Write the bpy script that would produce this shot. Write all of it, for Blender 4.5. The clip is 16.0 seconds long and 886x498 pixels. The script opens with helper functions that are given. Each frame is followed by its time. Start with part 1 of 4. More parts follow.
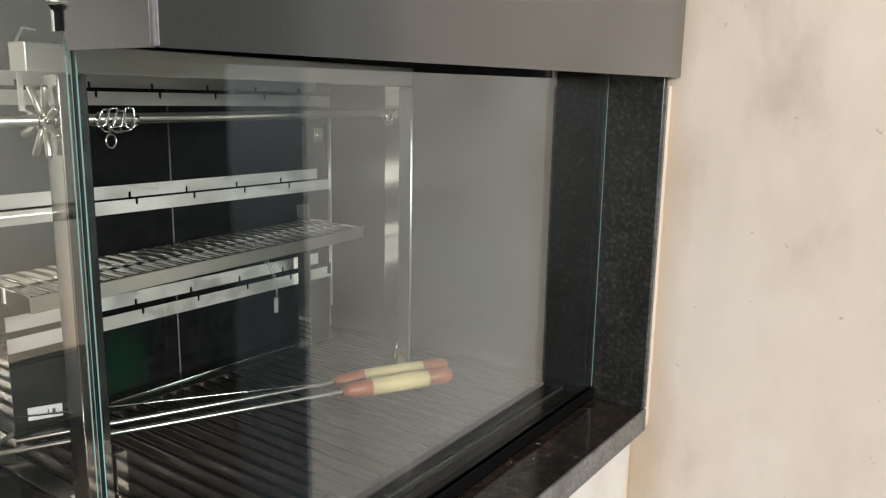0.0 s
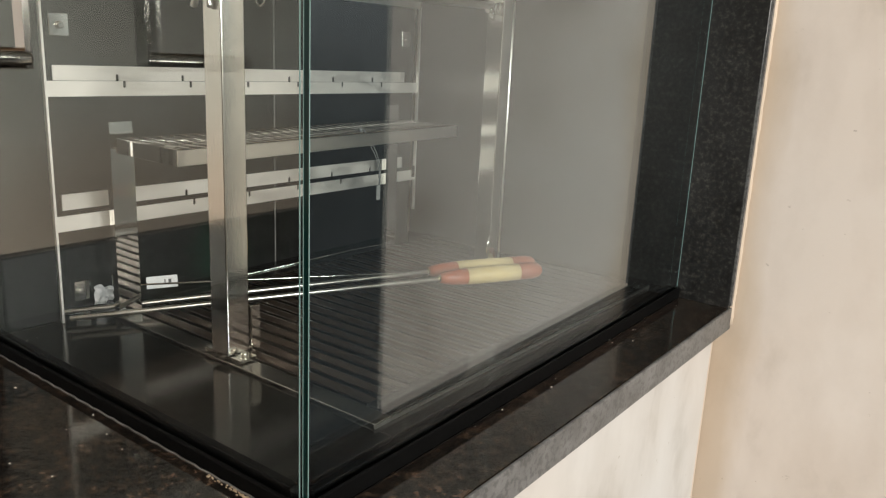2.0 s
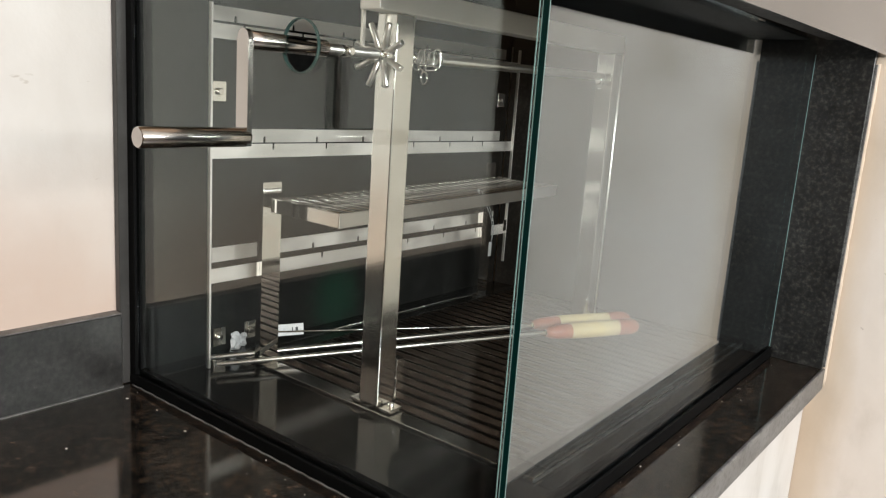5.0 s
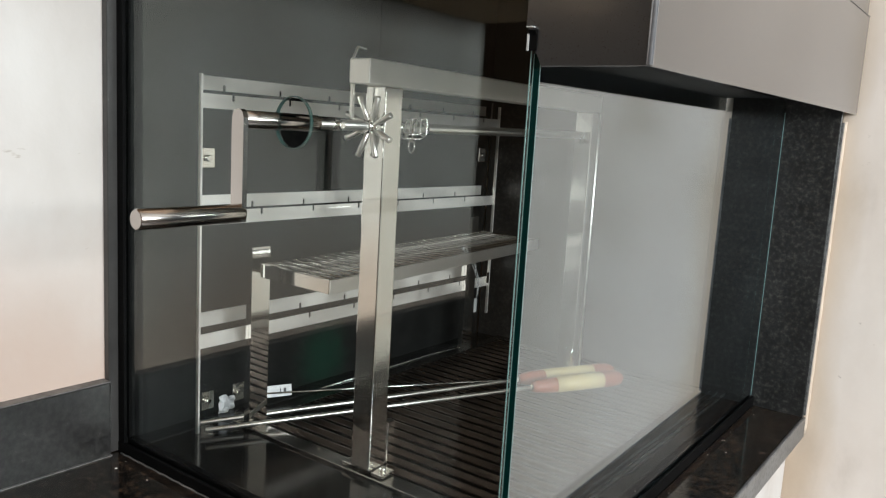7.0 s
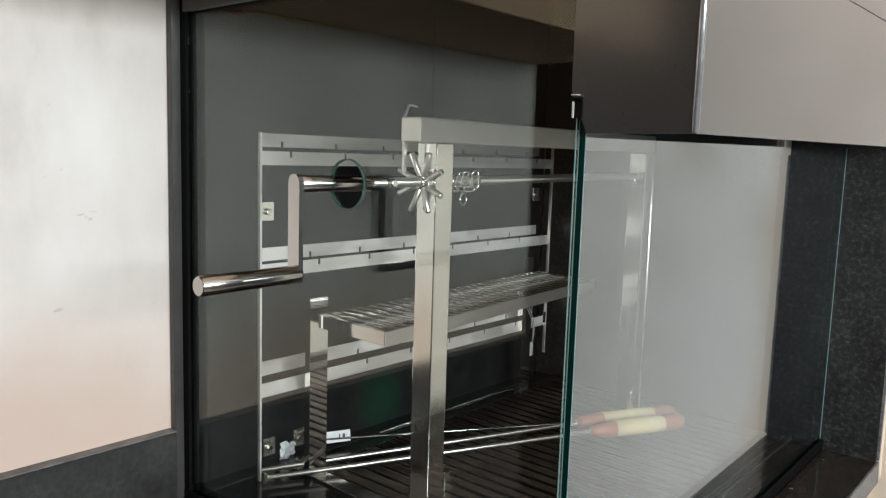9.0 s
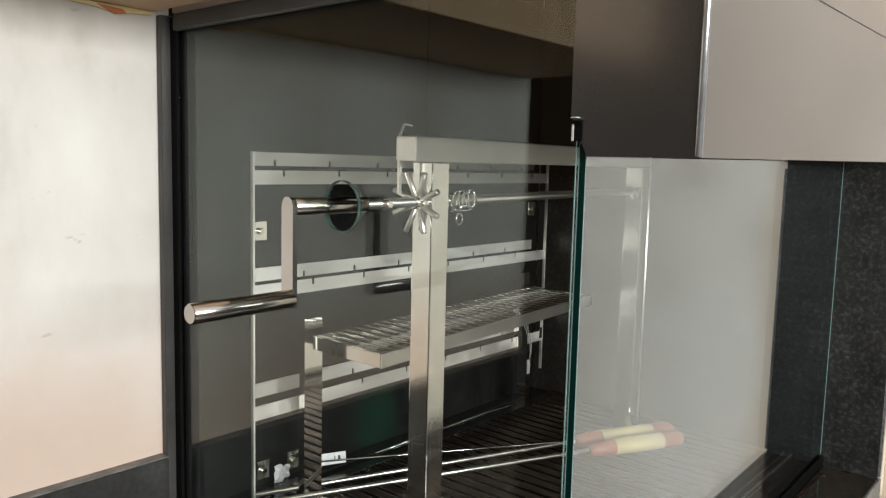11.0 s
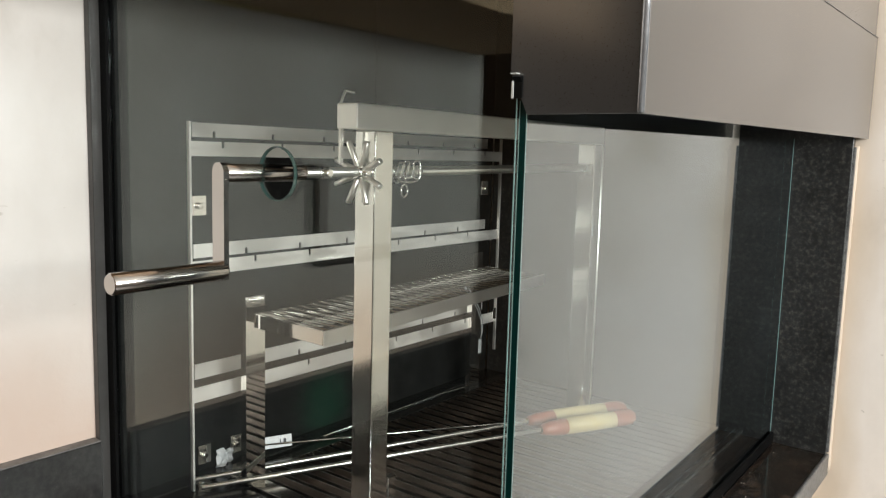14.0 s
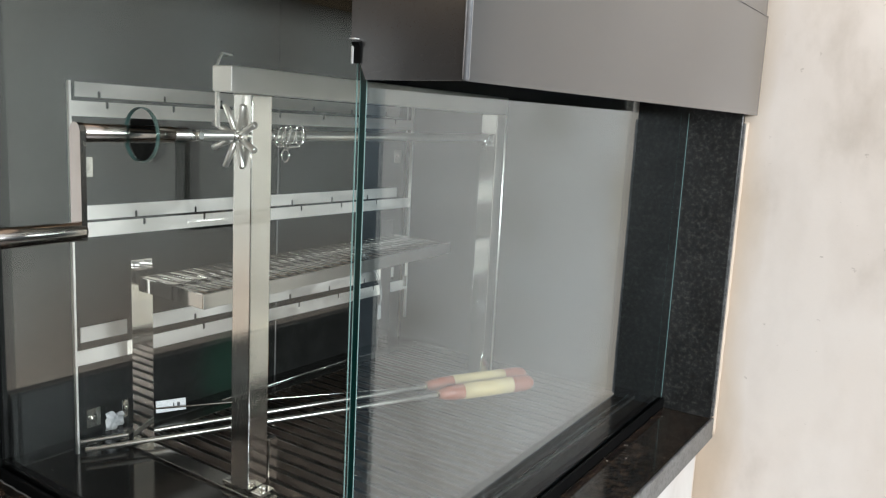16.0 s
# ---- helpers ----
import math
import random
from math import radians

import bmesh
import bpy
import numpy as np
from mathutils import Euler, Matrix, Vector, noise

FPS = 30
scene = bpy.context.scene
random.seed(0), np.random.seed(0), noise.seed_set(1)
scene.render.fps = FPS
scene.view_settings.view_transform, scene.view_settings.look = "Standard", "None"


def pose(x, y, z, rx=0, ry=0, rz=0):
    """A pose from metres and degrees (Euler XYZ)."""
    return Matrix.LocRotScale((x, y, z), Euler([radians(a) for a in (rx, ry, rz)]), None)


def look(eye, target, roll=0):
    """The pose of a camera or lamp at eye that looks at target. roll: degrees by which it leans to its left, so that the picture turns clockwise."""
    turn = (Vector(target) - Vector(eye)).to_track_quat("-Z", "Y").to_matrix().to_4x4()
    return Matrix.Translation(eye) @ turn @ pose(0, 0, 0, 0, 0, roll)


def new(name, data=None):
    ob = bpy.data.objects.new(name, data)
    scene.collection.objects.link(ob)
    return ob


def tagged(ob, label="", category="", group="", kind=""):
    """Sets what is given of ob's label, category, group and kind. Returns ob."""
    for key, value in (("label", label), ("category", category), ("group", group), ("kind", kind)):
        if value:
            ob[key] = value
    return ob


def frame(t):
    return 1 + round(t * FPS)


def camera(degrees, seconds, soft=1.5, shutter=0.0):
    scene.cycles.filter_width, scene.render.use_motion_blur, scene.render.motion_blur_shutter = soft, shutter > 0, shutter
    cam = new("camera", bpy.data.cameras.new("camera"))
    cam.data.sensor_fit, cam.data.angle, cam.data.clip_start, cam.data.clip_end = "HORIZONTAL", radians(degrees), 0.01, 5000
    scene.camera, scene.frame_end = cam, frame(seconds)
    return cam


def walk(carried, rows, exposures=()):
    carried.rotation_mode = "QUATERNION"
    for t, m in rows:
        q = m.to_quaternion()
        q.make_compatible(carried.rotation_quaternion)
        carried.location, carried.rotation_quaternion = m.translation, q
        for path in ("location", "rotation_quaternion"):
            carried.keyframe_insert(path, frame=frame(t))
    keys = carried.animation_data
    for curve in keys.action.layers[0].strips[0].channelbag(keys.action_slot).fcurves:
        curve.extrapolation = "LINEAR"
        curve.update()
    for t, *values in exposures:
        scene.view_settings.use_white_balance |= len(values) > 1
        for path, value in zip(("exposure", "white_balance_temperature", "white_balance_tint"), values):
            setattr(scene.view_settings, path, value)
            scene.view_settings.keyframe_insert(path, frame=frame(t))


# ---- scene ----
# the camera, carried by hand in front of the grill
cam = camera(59.9, 16.0, soft=1.2)
PATH = [
    (0, (0.093, 0.049, 1.362), (-1.047, 1.651, 0.996), 1.3),
    (0.5, (0.064, 0.028, 1.342), (-1.033, 1.655, 0.953), 1.4),
    (1, (0.03, -0.014, 1.312), (-1.04, 1.625, 0.905), 2.0),
    (1.5, (0.029, -0.045, 1.287), (-1.072, 1.569, 0.858), 3.2),
    (2, (0.025, -0.063, 1.262), (-1.132, 1.499, 0.793), 3.0),
    (2.5, (-0.007, -0.1, 1.248), (-1.196, 1.428, 0.748), 2.5),
    (3, (-0.022, -0.138, 1.247), (-1.255, 1.358, 0.756), 3.0),
    (3.5, (-0.052, -0.163, 1.26), (-1.33, 1.3, 0.787), 2.7),
    (4, (-0.065, -0.181, 1.262), (-1.349, 1.288, 0.82), 2.3),
    (4.5, (-0.063, -0.199, 1.279), (-1.308, 1.308, 0.857), 3.4),
    (5, (-0.063, -0.198, 1.297), (-1.266, 1.353, 0.914), 4.3),
    (7.5, (-0.074, -0.223, 1.339), (-1.243, 1.377, 1.068), 3.7),
    (8, (-0.077, -0.226, 1.349), (-1.259, 1.367, 1.093), 3.6),
    (8.5, (-0.065, -0.22, 1.356), (-1.314, 1.323, 1.109), 2.5),
    (9, (-0.062, -0.218, 1.365), (-1.358, 1.287, 1.136), 2.1),
    (11.5, (-0.083, -0.2, 1.377), (-1.363, 1.324, 1.182), 1.7),
    (12, (-0.09, -0.187, 1.373), (-1.339, 1.363, 1.181), 2.5),
    (12.5, (-0.091, -0.192, 1.374), (-1.306, 1.386, 1.188), 2.6),
    (13, (-0.09, -0.19, 1.379), (-1.29, 1.401, 1.204), 2.5),
    (13.5, (-0.09, -0.186, 1.375), (-1.284, 1.407, 1.186), 2.2),
    (14, (-0.076, -0.175, 1.355), (-1.283, 1.403, 1.126), 1.9),
    (14.5, (-0.053, -0.156, 1.346), (-1.265, 1.414, 1.096), 1.9),
    (15, (-0.031, -0.138, 1.345), (-1.221, 1.448, 1.081), 1.9),
    (15.5, (-0.014, -0.138, 1.345), (-1.148, 1.486, 1.07), 2.6),
    (16, (0.0, -0.134, 1.355), (-1.102, 1.507, 1.056), 3.2),
]
LEVEL = pose(0, 0.318, 0.9, -0.5) @ pose(0, -0.318, -0.9)
walk(cam, [(t, LEVEL @ look(eye, target, roll)) for t, eye, target, roll in PATH], exposures=[(0, 0.07, 6470, 9), (1, 0.03, 6600, 9), (2, -0.03, 6680, 9), (2.5, 0.07, 6420, 9), (3, 0.15, 6250, 8), (5, 0.22, 6350, 9), (7.5, 0.15, 5960, 7), (9.2, 0.15, 5960, 7), (11.5, 0.23, 6350, 7), (13.5, 0.22, 6350, 7), (15, 0.25, 6020, 7), (16, 0.25, 5870, 7)])

# ---- light: overcast daylight through the open terrace side ----
world = bpy.data.worlds.new("sky")
scene.world = world
world.use_nodes = True
wn = world.node_tree.nodes
sky = wn.new("ShaderNodeTexSky")
sky.sky_type = "NISHITA"
sky.sun_disc = False
sky.sun_elevation = radians(48)
sky.sun_rotation = radians(70)
wn["Background"].inputs["Strength"].default_value = 0.12
world.node_tree.links.new(sky.outputs[0], wn["Background"].inputs["Color"])
sun = new("sun", bpy.data.lights.new("sun", "SUN"))
sun.data.energy, sun.data.angle, sun.data.color = 3.0, radians(0.6), (1.0, 0.95, 0.88)
sun.matrix_world = look((6, -3, 9), (3.6, 0.5, 0))
opening_light = new("opening_light", bpy.data.lights.new("opening_light", "AREA"))
opening_light.data.shape, opening_light.data.size, opening_light.data.size_y = "RECTANGLE", 2.8, 0.7
opening_light.data.energy, opening_light.data.color = 160, (1.0, 0.99, 0.955)
opening_light.matrix_world = look((2.55, -0.75, 1.84), (-1.0, -0.75, 1.84))

# ---- materials ----
def nodes_of(name):
    m = bpy.data.materials.new(name)
    m.use_nodes = True
    nt = m.node_tree
    return m, nt, nt.nodes["Principled BSDF"]


def noise_node(nt, scale, detail=4.0, stretch=(1, 1, 1), rough=0.55):
    tc = nt.nodes.new("ShaderNodeTexCoord")
    mp = nt.nodes.new("ShaderNodeMapping")
    mp.inputs["Scale"].default_value = stretch
    tex = nt.nodes.new("ShaderNodeTexNoise")
    tex.inputs["Scale"].default_value = scale
    tex.inputs["Detail"].default_value = detail
    tex.inputs["Roughness"].default_value = rough
    nt.links.new(tc.outputs["Object"], mp.inputs["Vector"])
    nt.links.new(mp.outputs["Vector"], tex.inputs["Vector"])
    return tex


def ramp(nt, src, stops):
    r = nt.nodes.new("ShaderNodeValToRGB")
    e = r.color_ramp.elements
    e[0].position, e[0].color = stops[0][0], (*stops[0][1], 1)
    e[1].position, e[1].color = stops[-1][0], (*stops[-1][1], 1)
    for p, c in stops[1:-1]:
        k = e.new(p)
        k.color = (*c, 1)
    nt.links.new(src, r.inputs["Fac"])
    return r


def mix(nt, a, b, fac, kind="MIX"):
    n = nt.nodes.new("ShaderNodeMix")
    n.data_type, n.blend_type = "RGBA", kind
    for sock, v in ((n.inputs["Factor"], fac), (n.inputs["A"], a), (n.inputs["B"], b)):
        if isinstance(v, (int, float)):
            sock.default_value = v
        elif isinstance(v, tuple):
            sock.default_value = (*v, 1)
        else:
            nt.links.new(v, sock)
    return n.outputs["Result"]


def bump(nt, bsdf, src, strength, dist):
    b = nt.nodes.new("ShaderNodeBump")
    b.inputs["Strength"].default_value, b.inputs["Distance"].default_value = strength, dist
    nt.links.new(src, b.inputs["Height"])
    nt.links.new(b.outputs["Normal"], bsdf.inputs["Normal"])


def grey3(v):
    return (v, v, v)


def surface(name, dark, light, scale=6, rough=0.5, spread=0.08, metal=0.0, fine=120, bump_s=0.1, bump_d=0.0005, stretch=(1, 1, 1), coat=0.0):
    """A surface whose colour drifts between two tones, with a fine grain in its relief and gloss."""
    m, nt, b = nodes_of(name)
    big = noise_node(nt, scale, 5)
    small = noise_node(nt, fine, 3, stretch)
    col = ramp(nt, big.outputs["Fac"], [(0.3, dark), (0.7, light)])
    speck = ramp(nt, small.outputs["Fac"], [(0.35, grey3(0.9)), (0.65, grey3(1.0))])
    nt.links.new(mix(nt, col.outputs["Color"], speck.outputs["Color"], 1.0, "MULTIPLY"), b.inputs["Base Color"])
    rr = ramp(nt, small.outputs["Fac"], [(0.3, grey3(max(rough - spread, 0.0))), (0.7, grey3(rough + spread))])
    nt.links.new(rr.outputs["Color"], b.inputs["Roughness"])
    b.inputs["Metallic"].default_value = metal
    b.inputs["Coat Weight"].default_value = coat
    if bump_s:
        bump(nt, b, small.outputs["Fac"], bump_s, bump_d)
    return m


def plaster_material(name, low, mid, high, dirt, spot_at=0.725, spot_most=0.75, spot_shape=(1, 1, 1.3)):
    m, nt, b = nodes_of(name)
    big = noise_node(nt, 1.7, 3)
    cloud = noise_node(nt, 9, 6, (1, 1, 0.55))
    fine = noise_node(nt, 160, 4)
    spots = noise_node(nt, 52, 3.0, spot_shape)
    a = ramp(nt, big.outputs["Fac"], [(0.32, low), (0.5, mid), (0.68, high)])
    c = ramp(nt, cloud.outputs["Fac"], [(0.28, (0.70, 0.675, 0.64)), (0.45, (0.92, 0.91, 0.90)), (0.62, (1, 1, 1))])
    col = mix(nt, a.outputs["Color"], c.outputs["Color"], 0.82, "MULTIPLY")
    s = ramp(nt, spots.outputs["Fac"], [(spot_at, grey3(0)), (spot_at + 0.055, grey3(spot_most))])
    nt.links.new(mix(nt, col, dirt, s.outputs["Color"]), b.inputs["Base Color"])
    b.inputs["Roughness"].default_value = 0.78
    add = nt.nodes.new("ShaderNodeMath")
    add.operation = "MULTIPLY_ADD"
    add.inputs[1].default_value = 2.5
    nt.links.new(cloud.outputs["Fac"], add.inputs[0])
    nt.links.new(fine.outputs["Fac"], add.inputs[2])
    bump(nt, b, add.outputs[0], 0.16, 0.001)
    return m


def granite_material(name, base, fleck, warm, rough, fleck_at=0.66, size=135):
    m, nt, b = nodes_of(name)
    grain = noise_node(nt, size, 4, rough=0.65)
    cell = noise_node(nt, 520, 2)
    cloud = noise_node(nt, 26, 4)
    col = ramp(nt, grain.outputs["Fac"], [(0.4, base), (0.53, tuple(1.9 * v for v in base)), (fleck_at, warm), (0.8, fleck)])
    tone = ramp(nt, cloud.outputs["Fac"], [(0.3, grey3(0.6)), (0.7, grey3(1.2))])
    spark = ramp(nt, cell.outputs["Fac"], [(0.7, grey3(0)), (0.76, fleck)])
    c2 = mix(nt, col.outputs["Color"], tone.outputs["Color"], 1.0, "MULTIPLY")
    nt.links.new(mix(nt, c2, spark.outputs["Color"], 0.05, "ADD"), b.inputs["Base Color"])
    rr = ramp(nt, cloud.outputs["Fac"], [(0.3, grey3(rough)), (0.75, grey3(rough + 0.05))])
    nt.links.new(rr.outputs["Color"], b.inputs["Roughness"])
    b.inputs["IOR"].default_value = 1.58
    return m


def steel_material(name, tone=0.62, rough=0.16, stretch=(1, 1, 0.02), tint=(1.0, 0.97, 0.915), cloud=0.0):
    """Stainless steel with fine brush lines along the axis whose stretch is small, and faint smears of handling."""
    m, nt, b = nodes_of(name)
    brush = noise_node(nt, 420, 3, stretch)
    smear = noise_node(nt, 14, 3)
    col = ramp(nt, smear.outputs["Fac"], [(0.3, tuple(tone * 0.88 * k for k in tint)), (0.7, tuple(tone * k for k in tint))])
    nt.links.new(col.outputs["Color"], b.inputs["Base Color"])
    b.inputs["Metallic"].default_value = 1.0
    rr = ramp(nt, brush.outputs["Fac"], [(0.3, grey3(rough * 0.93)), (0.7, grey3(rough * 1.07))])
    nt.links.new(rr.outputs["Color"], b.inputs["Roughness"])
    if cloud:
        haze = noise_node(nt, 24, 4, (1, 0.6, 1.6))
        spread = ramp(nt, haze.outputs["Fac"], [(0.36, grey3(rough - cloud)), (0.62, grey3(rough + cloud))])
        nt.links.new(spread.outputs["Color"], b.inputs["Roughness"])
    return m


def glass_material(name, colour, face_on, sheen=(1, 1, 1), steep=5.0):
    """A clear sheet: it passes what lies behind it, and mirrors more the flatter it is looked at. face_on: the share that each face mirrors head-on."""
    m, nt, b = nodes_of(name)
    nt.nodes.remove(b)
    clear = nt.nodes.new("ShaderNodeBsdfTransparent")
    clear.inputs["Color"].default_value = (*colour, 1)
    gloss = nt.nodes.new("ShaderNodeBsdfGlossy")
    gloss.inputs["Color"].default_value = (*sheen, 1)
    gloss.inputs["Roughness"].default_value = 0.0
    facing = nt.nodes.new("ShaderNodeLayerWeight")
    facing.inputs["Blend"].default_value = 0.5
    power = nt.nodes.new("ShaderNodeMath")
    power.operation = "POWER"
    power.inputs[1].default_value = steep
    nt.links.new(facing.outputs["Facing"], power.inputs[0])
    share = nt.nodes.new("ShaderNodeMath")
    share.operation = "MULTIPLY_ADD"
    share.inputs[1].default_value, share.inputs[2].default_value = 1.0 - face_on, face_on
    nt.links.new(power.outputs[0], share.inputs[0])
    both = nt.nodes.new("ShaderNodeMixShader")
    nt.links.new(share.outputs[0], both.inputs[0])
    nt.links.new(clear.outputs[0], both.inputs[1])
    nt.links.new(gloss.outputs[0], both.inputs[2])
    nt.links.new(both.outputs[0], nt.nodes["Material Output"].inputs["Surface"])
    return m


PLASTER = plaster_material("right_plaster", (0.655, 0.57, 0.503), (0.715, 0.633, 0.566), (0.75, 0.68, 0.622), (0.36, 0.29, 0.235), 0.705, 0.7)
_nt = PLASTER.node_tree
_b = _nt.nodes["Principled BSDF"]
_old = _b.inputs["Base Color"].links[0].from_socket
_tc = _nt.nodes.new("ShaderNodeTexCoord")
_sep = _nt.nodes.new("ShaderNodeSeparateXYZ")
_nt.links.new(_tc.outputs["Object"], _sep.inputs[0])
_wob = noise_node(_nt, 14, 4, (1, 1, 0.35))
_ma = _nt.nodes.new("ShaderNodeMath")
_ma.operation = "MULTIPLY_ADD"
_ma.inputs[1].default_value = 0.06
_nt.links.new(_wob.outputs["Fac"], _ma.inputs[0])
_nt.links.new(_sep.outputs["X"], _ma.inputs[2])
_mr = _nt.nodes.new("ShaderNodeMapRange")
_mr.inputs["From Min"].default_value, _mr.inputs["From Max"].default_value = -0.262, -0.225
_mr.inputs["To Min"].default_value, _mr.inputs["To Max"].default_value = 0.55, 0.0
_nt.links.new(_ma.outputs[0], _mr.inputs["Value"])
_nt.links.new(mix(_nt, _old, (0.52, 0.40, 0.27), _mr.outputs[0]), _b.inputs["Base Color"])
WHITE = plaster_material("white_plaster", (0.54, 0.48, 0.43), (0.575, 0.54, 0.505), (0.60, 0.585, 0.565), (0.38, 0.33, 0.28))
# the west wall: white plaster, coloured pinker and darker by height towards the upstand
WHITE_WEST = plaster_material("white_west_plaster", (0.50, 0.455, 0.415), (0.58, 0.545, 0.512), (0.625, 0.605, 0.578), (0.38, 0.33, 0.28), 0.71, 0.7, (1, 0.55, 1.5))
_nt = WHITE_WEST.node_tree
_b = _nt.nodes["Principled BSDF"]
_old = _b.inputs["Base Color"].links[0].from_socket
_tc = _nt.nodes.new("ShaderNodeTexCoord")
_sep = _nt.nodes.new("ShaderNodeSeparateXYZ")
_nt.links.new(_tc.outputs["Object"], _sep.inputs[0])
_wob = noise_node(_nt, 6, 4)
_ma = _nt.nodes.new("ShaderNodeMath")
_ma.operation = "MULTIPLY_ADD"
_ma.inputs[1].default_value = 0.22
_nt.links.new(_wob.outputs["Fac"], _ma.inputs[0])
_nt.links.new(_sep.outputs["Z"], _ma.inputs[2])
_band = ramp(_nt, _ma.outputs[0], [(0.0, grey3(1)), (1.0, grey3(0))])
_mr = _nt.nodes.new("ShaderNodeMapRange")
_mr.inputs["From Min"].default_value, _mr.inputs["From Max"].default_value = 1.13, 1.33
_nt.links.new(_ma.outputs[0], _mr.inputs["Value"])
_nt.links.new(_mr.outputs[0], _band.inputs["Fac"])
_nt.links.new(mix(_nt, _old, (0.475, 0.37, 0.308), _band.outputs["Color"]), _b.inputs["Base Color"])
SOFFIT = plaster_material("soffit_board", (0.46, 0.31, 0.19), (0.53, 0.37, 0.235), (0.57, 0.41, 0.27), (0.3, 0.2, 0.12))
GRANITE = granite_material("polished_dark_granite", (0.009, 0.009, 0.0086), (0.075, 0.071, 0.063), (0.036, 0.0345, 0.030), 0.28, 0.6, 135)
GRANITE_TOP = granite_material("brown_flecked_granite_top", (0.0085, 0.0068, 0.0055), (0.09, 0.068, 0.053), (0.056, 0.034, 0.022), 0.07, 0.6, 110)
_b = GRANITE_TOP.node_tree.nodes["Principled BSDF"]
_b.inputs["IOR"].default_value = 1.66
GRANITE_EDGE = granite_material("sawn_granite_edge", (0.075, 0.074, 0.072), (0.17, 0.17, 0.168), (0.12, 0.118, 0.115), 0.36)
BLACK_STONE = granite_material("black_polished_stone", (0.003, 0.003, 0.003), (0.03, 0.03, 0.03), (0.006, 0.006, 0.0056), 0.1)
BLACK_STONE.node_tree.nodes["Principled BSDF"].inputs["IOR"].default_value = 1.42
# a faint green reflection is painted into the back lining's colour, low down
GRANITE_BACK = granite_material("green_reflection_granite", (0.004, 0.0042, 0.004), (0.02, 0.02, 0.018), (0.0095, 0.0095, 0.0088), 0.29, 0.66, 80)
_nt = GRANITE_BACK.node_tree
_b = _nt.nodes["Principled BSDF"]
_old = _b.inputs["Base Color"].links[0].from_socket
_tc = _nt.nodes.new("ShaderNodeTexCoord")
_mp = _nt.nodes.new("ShaderNodeMapping")
_mp.inputs["Location"].default_value = (0, -0.675 / 0.062, -0.955 / 0.075)
_mp.inputs["Scale"].default_value = (0, 1 / 0.062, 1 / 0.075)
_nt.links.new(_tc.outputs["Object"], _mp.inputs["Vector"])
_ln = _nt.nodes.new("ShaderNodeVectorMath")
_ln.operation = "LENGTH"
_nt.links.new(_mp.outputs["Vector"], _ln.inputs[0])
_wob = noise_node(_nt, 55, 4)
_ma = _nt.nodes.new("ShaderNodeMath")
_ma.operation = "MULTIPLY_ADD"
_ma.inputs[1].default_value = 0.9
_nt.links.new(_wob.outputs["Fac"], _ma.inputs[0])
_nt.links.new(_ln.outputs["Value"], _ma.inputs[2])
_mr = _nt.nodes.new("ShaderNodeMapRange")
_mr.inputs["From Min"].default_value, _mr.inputs["From Max"].default_value = 0.75, 1.5
_mr.inputs["To Min"].default_value, _mr.inputs["To Max"].default_value = 0.55, 0.0
_nt.links.new(_ma.outputs[0], _mr.inputs["Value"])
_nt.links.new(mix(_nt, _old, (0.004, 0.032, 0.017), _mr.outputs[0]), _b.inputs["Base Color"])
_b.inputs["IOR"].default_value = 1.22
STEEL = steel_material("brushed_stainless_steel", 0.82, 0.14, (1, 1, 0.02))
STEEL_Y = steel_material("brushed_steel_rails", 0.95, 0.52, (1, 0.02, 1), cloud=0.1)
STEEL_RIM = steel_material("polished_rim_steel", 0.84, 0.32, (1, 0.02, 1))
STEEL_POLISHED = steel_material("polished_stainless_steel", 0.88, 0.11, (1, 1, 1))
STEEL_SATIN = steel_material("satin_drawn_steel", 0.9, 0.3, (1, 1, 1))
STEEL_ROD = steel_material("dull_rod_steel", 0.7, 0.18, (1, 1, 1))
STEEL_MIRROR = steel_material("mirror_finished_steel", 0.74, 0.04, (1, 1, 0.02))
STEEL_HANDLE = steel_material("turned_crank_steel", 0.60, 0.15, (1, 0.03, 1), (1.0, 0.93, 0.87))
DARK_STEEL = surface("oiled_dark_grill_steel", (0.024, 0.018, 0.014), (0.066, 0.047, 0.036), 12, 0.32, 0.02, 0.8, 60, 0.0)
HOOD_PAINT = surface("graphite_hood_paint", (0.023, 0.0225, 0.022), (0.029, 0.0285, 0.028), 3, 0.3, 0.03, 0.0, 900, 0.0, coat=1.0)
_b = HOOD_PAINT.node_tree.nodes["Principled BSDF"]
_b.inputs["IOR"].default_value = 1.58
_b.inputs["Coat IOR"].default_value = 1.7
_b.inputs["Coat Roughness"].default_value = 0.16
_b.inputs["Specular Tint"].default_value = (0.85, 0.93, 1.0, 1)
BARE_EDGE = surface("bare_cut_sheet_edge", (0.45, 0.45, 0.44), (0.6, 0.6, 0.58), 60, 0.4, 0.05, 0.2)
# brighter than the hood paint: the rounded corner's highlight is put into colour
HOOD_EDGE = surface("highlit_graphite_edge", (0.30, 0.305, 0.32), (0.48, 0.49, 0.51), 40, 0.18, 0.05, 0.7, 300, 0.05)
HOOD_INSIDE = surface("sooty_hood_inside", (0.14, 0.10, 0.065), (0.24, 0.17, 0.11), 5, 0.5, 0.1, 0.3)
# near-black that stands in for the shade inside and under the hood
HOOD_SHADE = surface("hood_shade_black", (0.015, 0.013, 0.011), (0.035, 0.03, 0.025), 9, 0.7)
BROWN_WALL = surface("brown_reflected_wall", (0.075, 0.046, 0.027), (0.11, 0.068, 0.041), 3, 0.5)
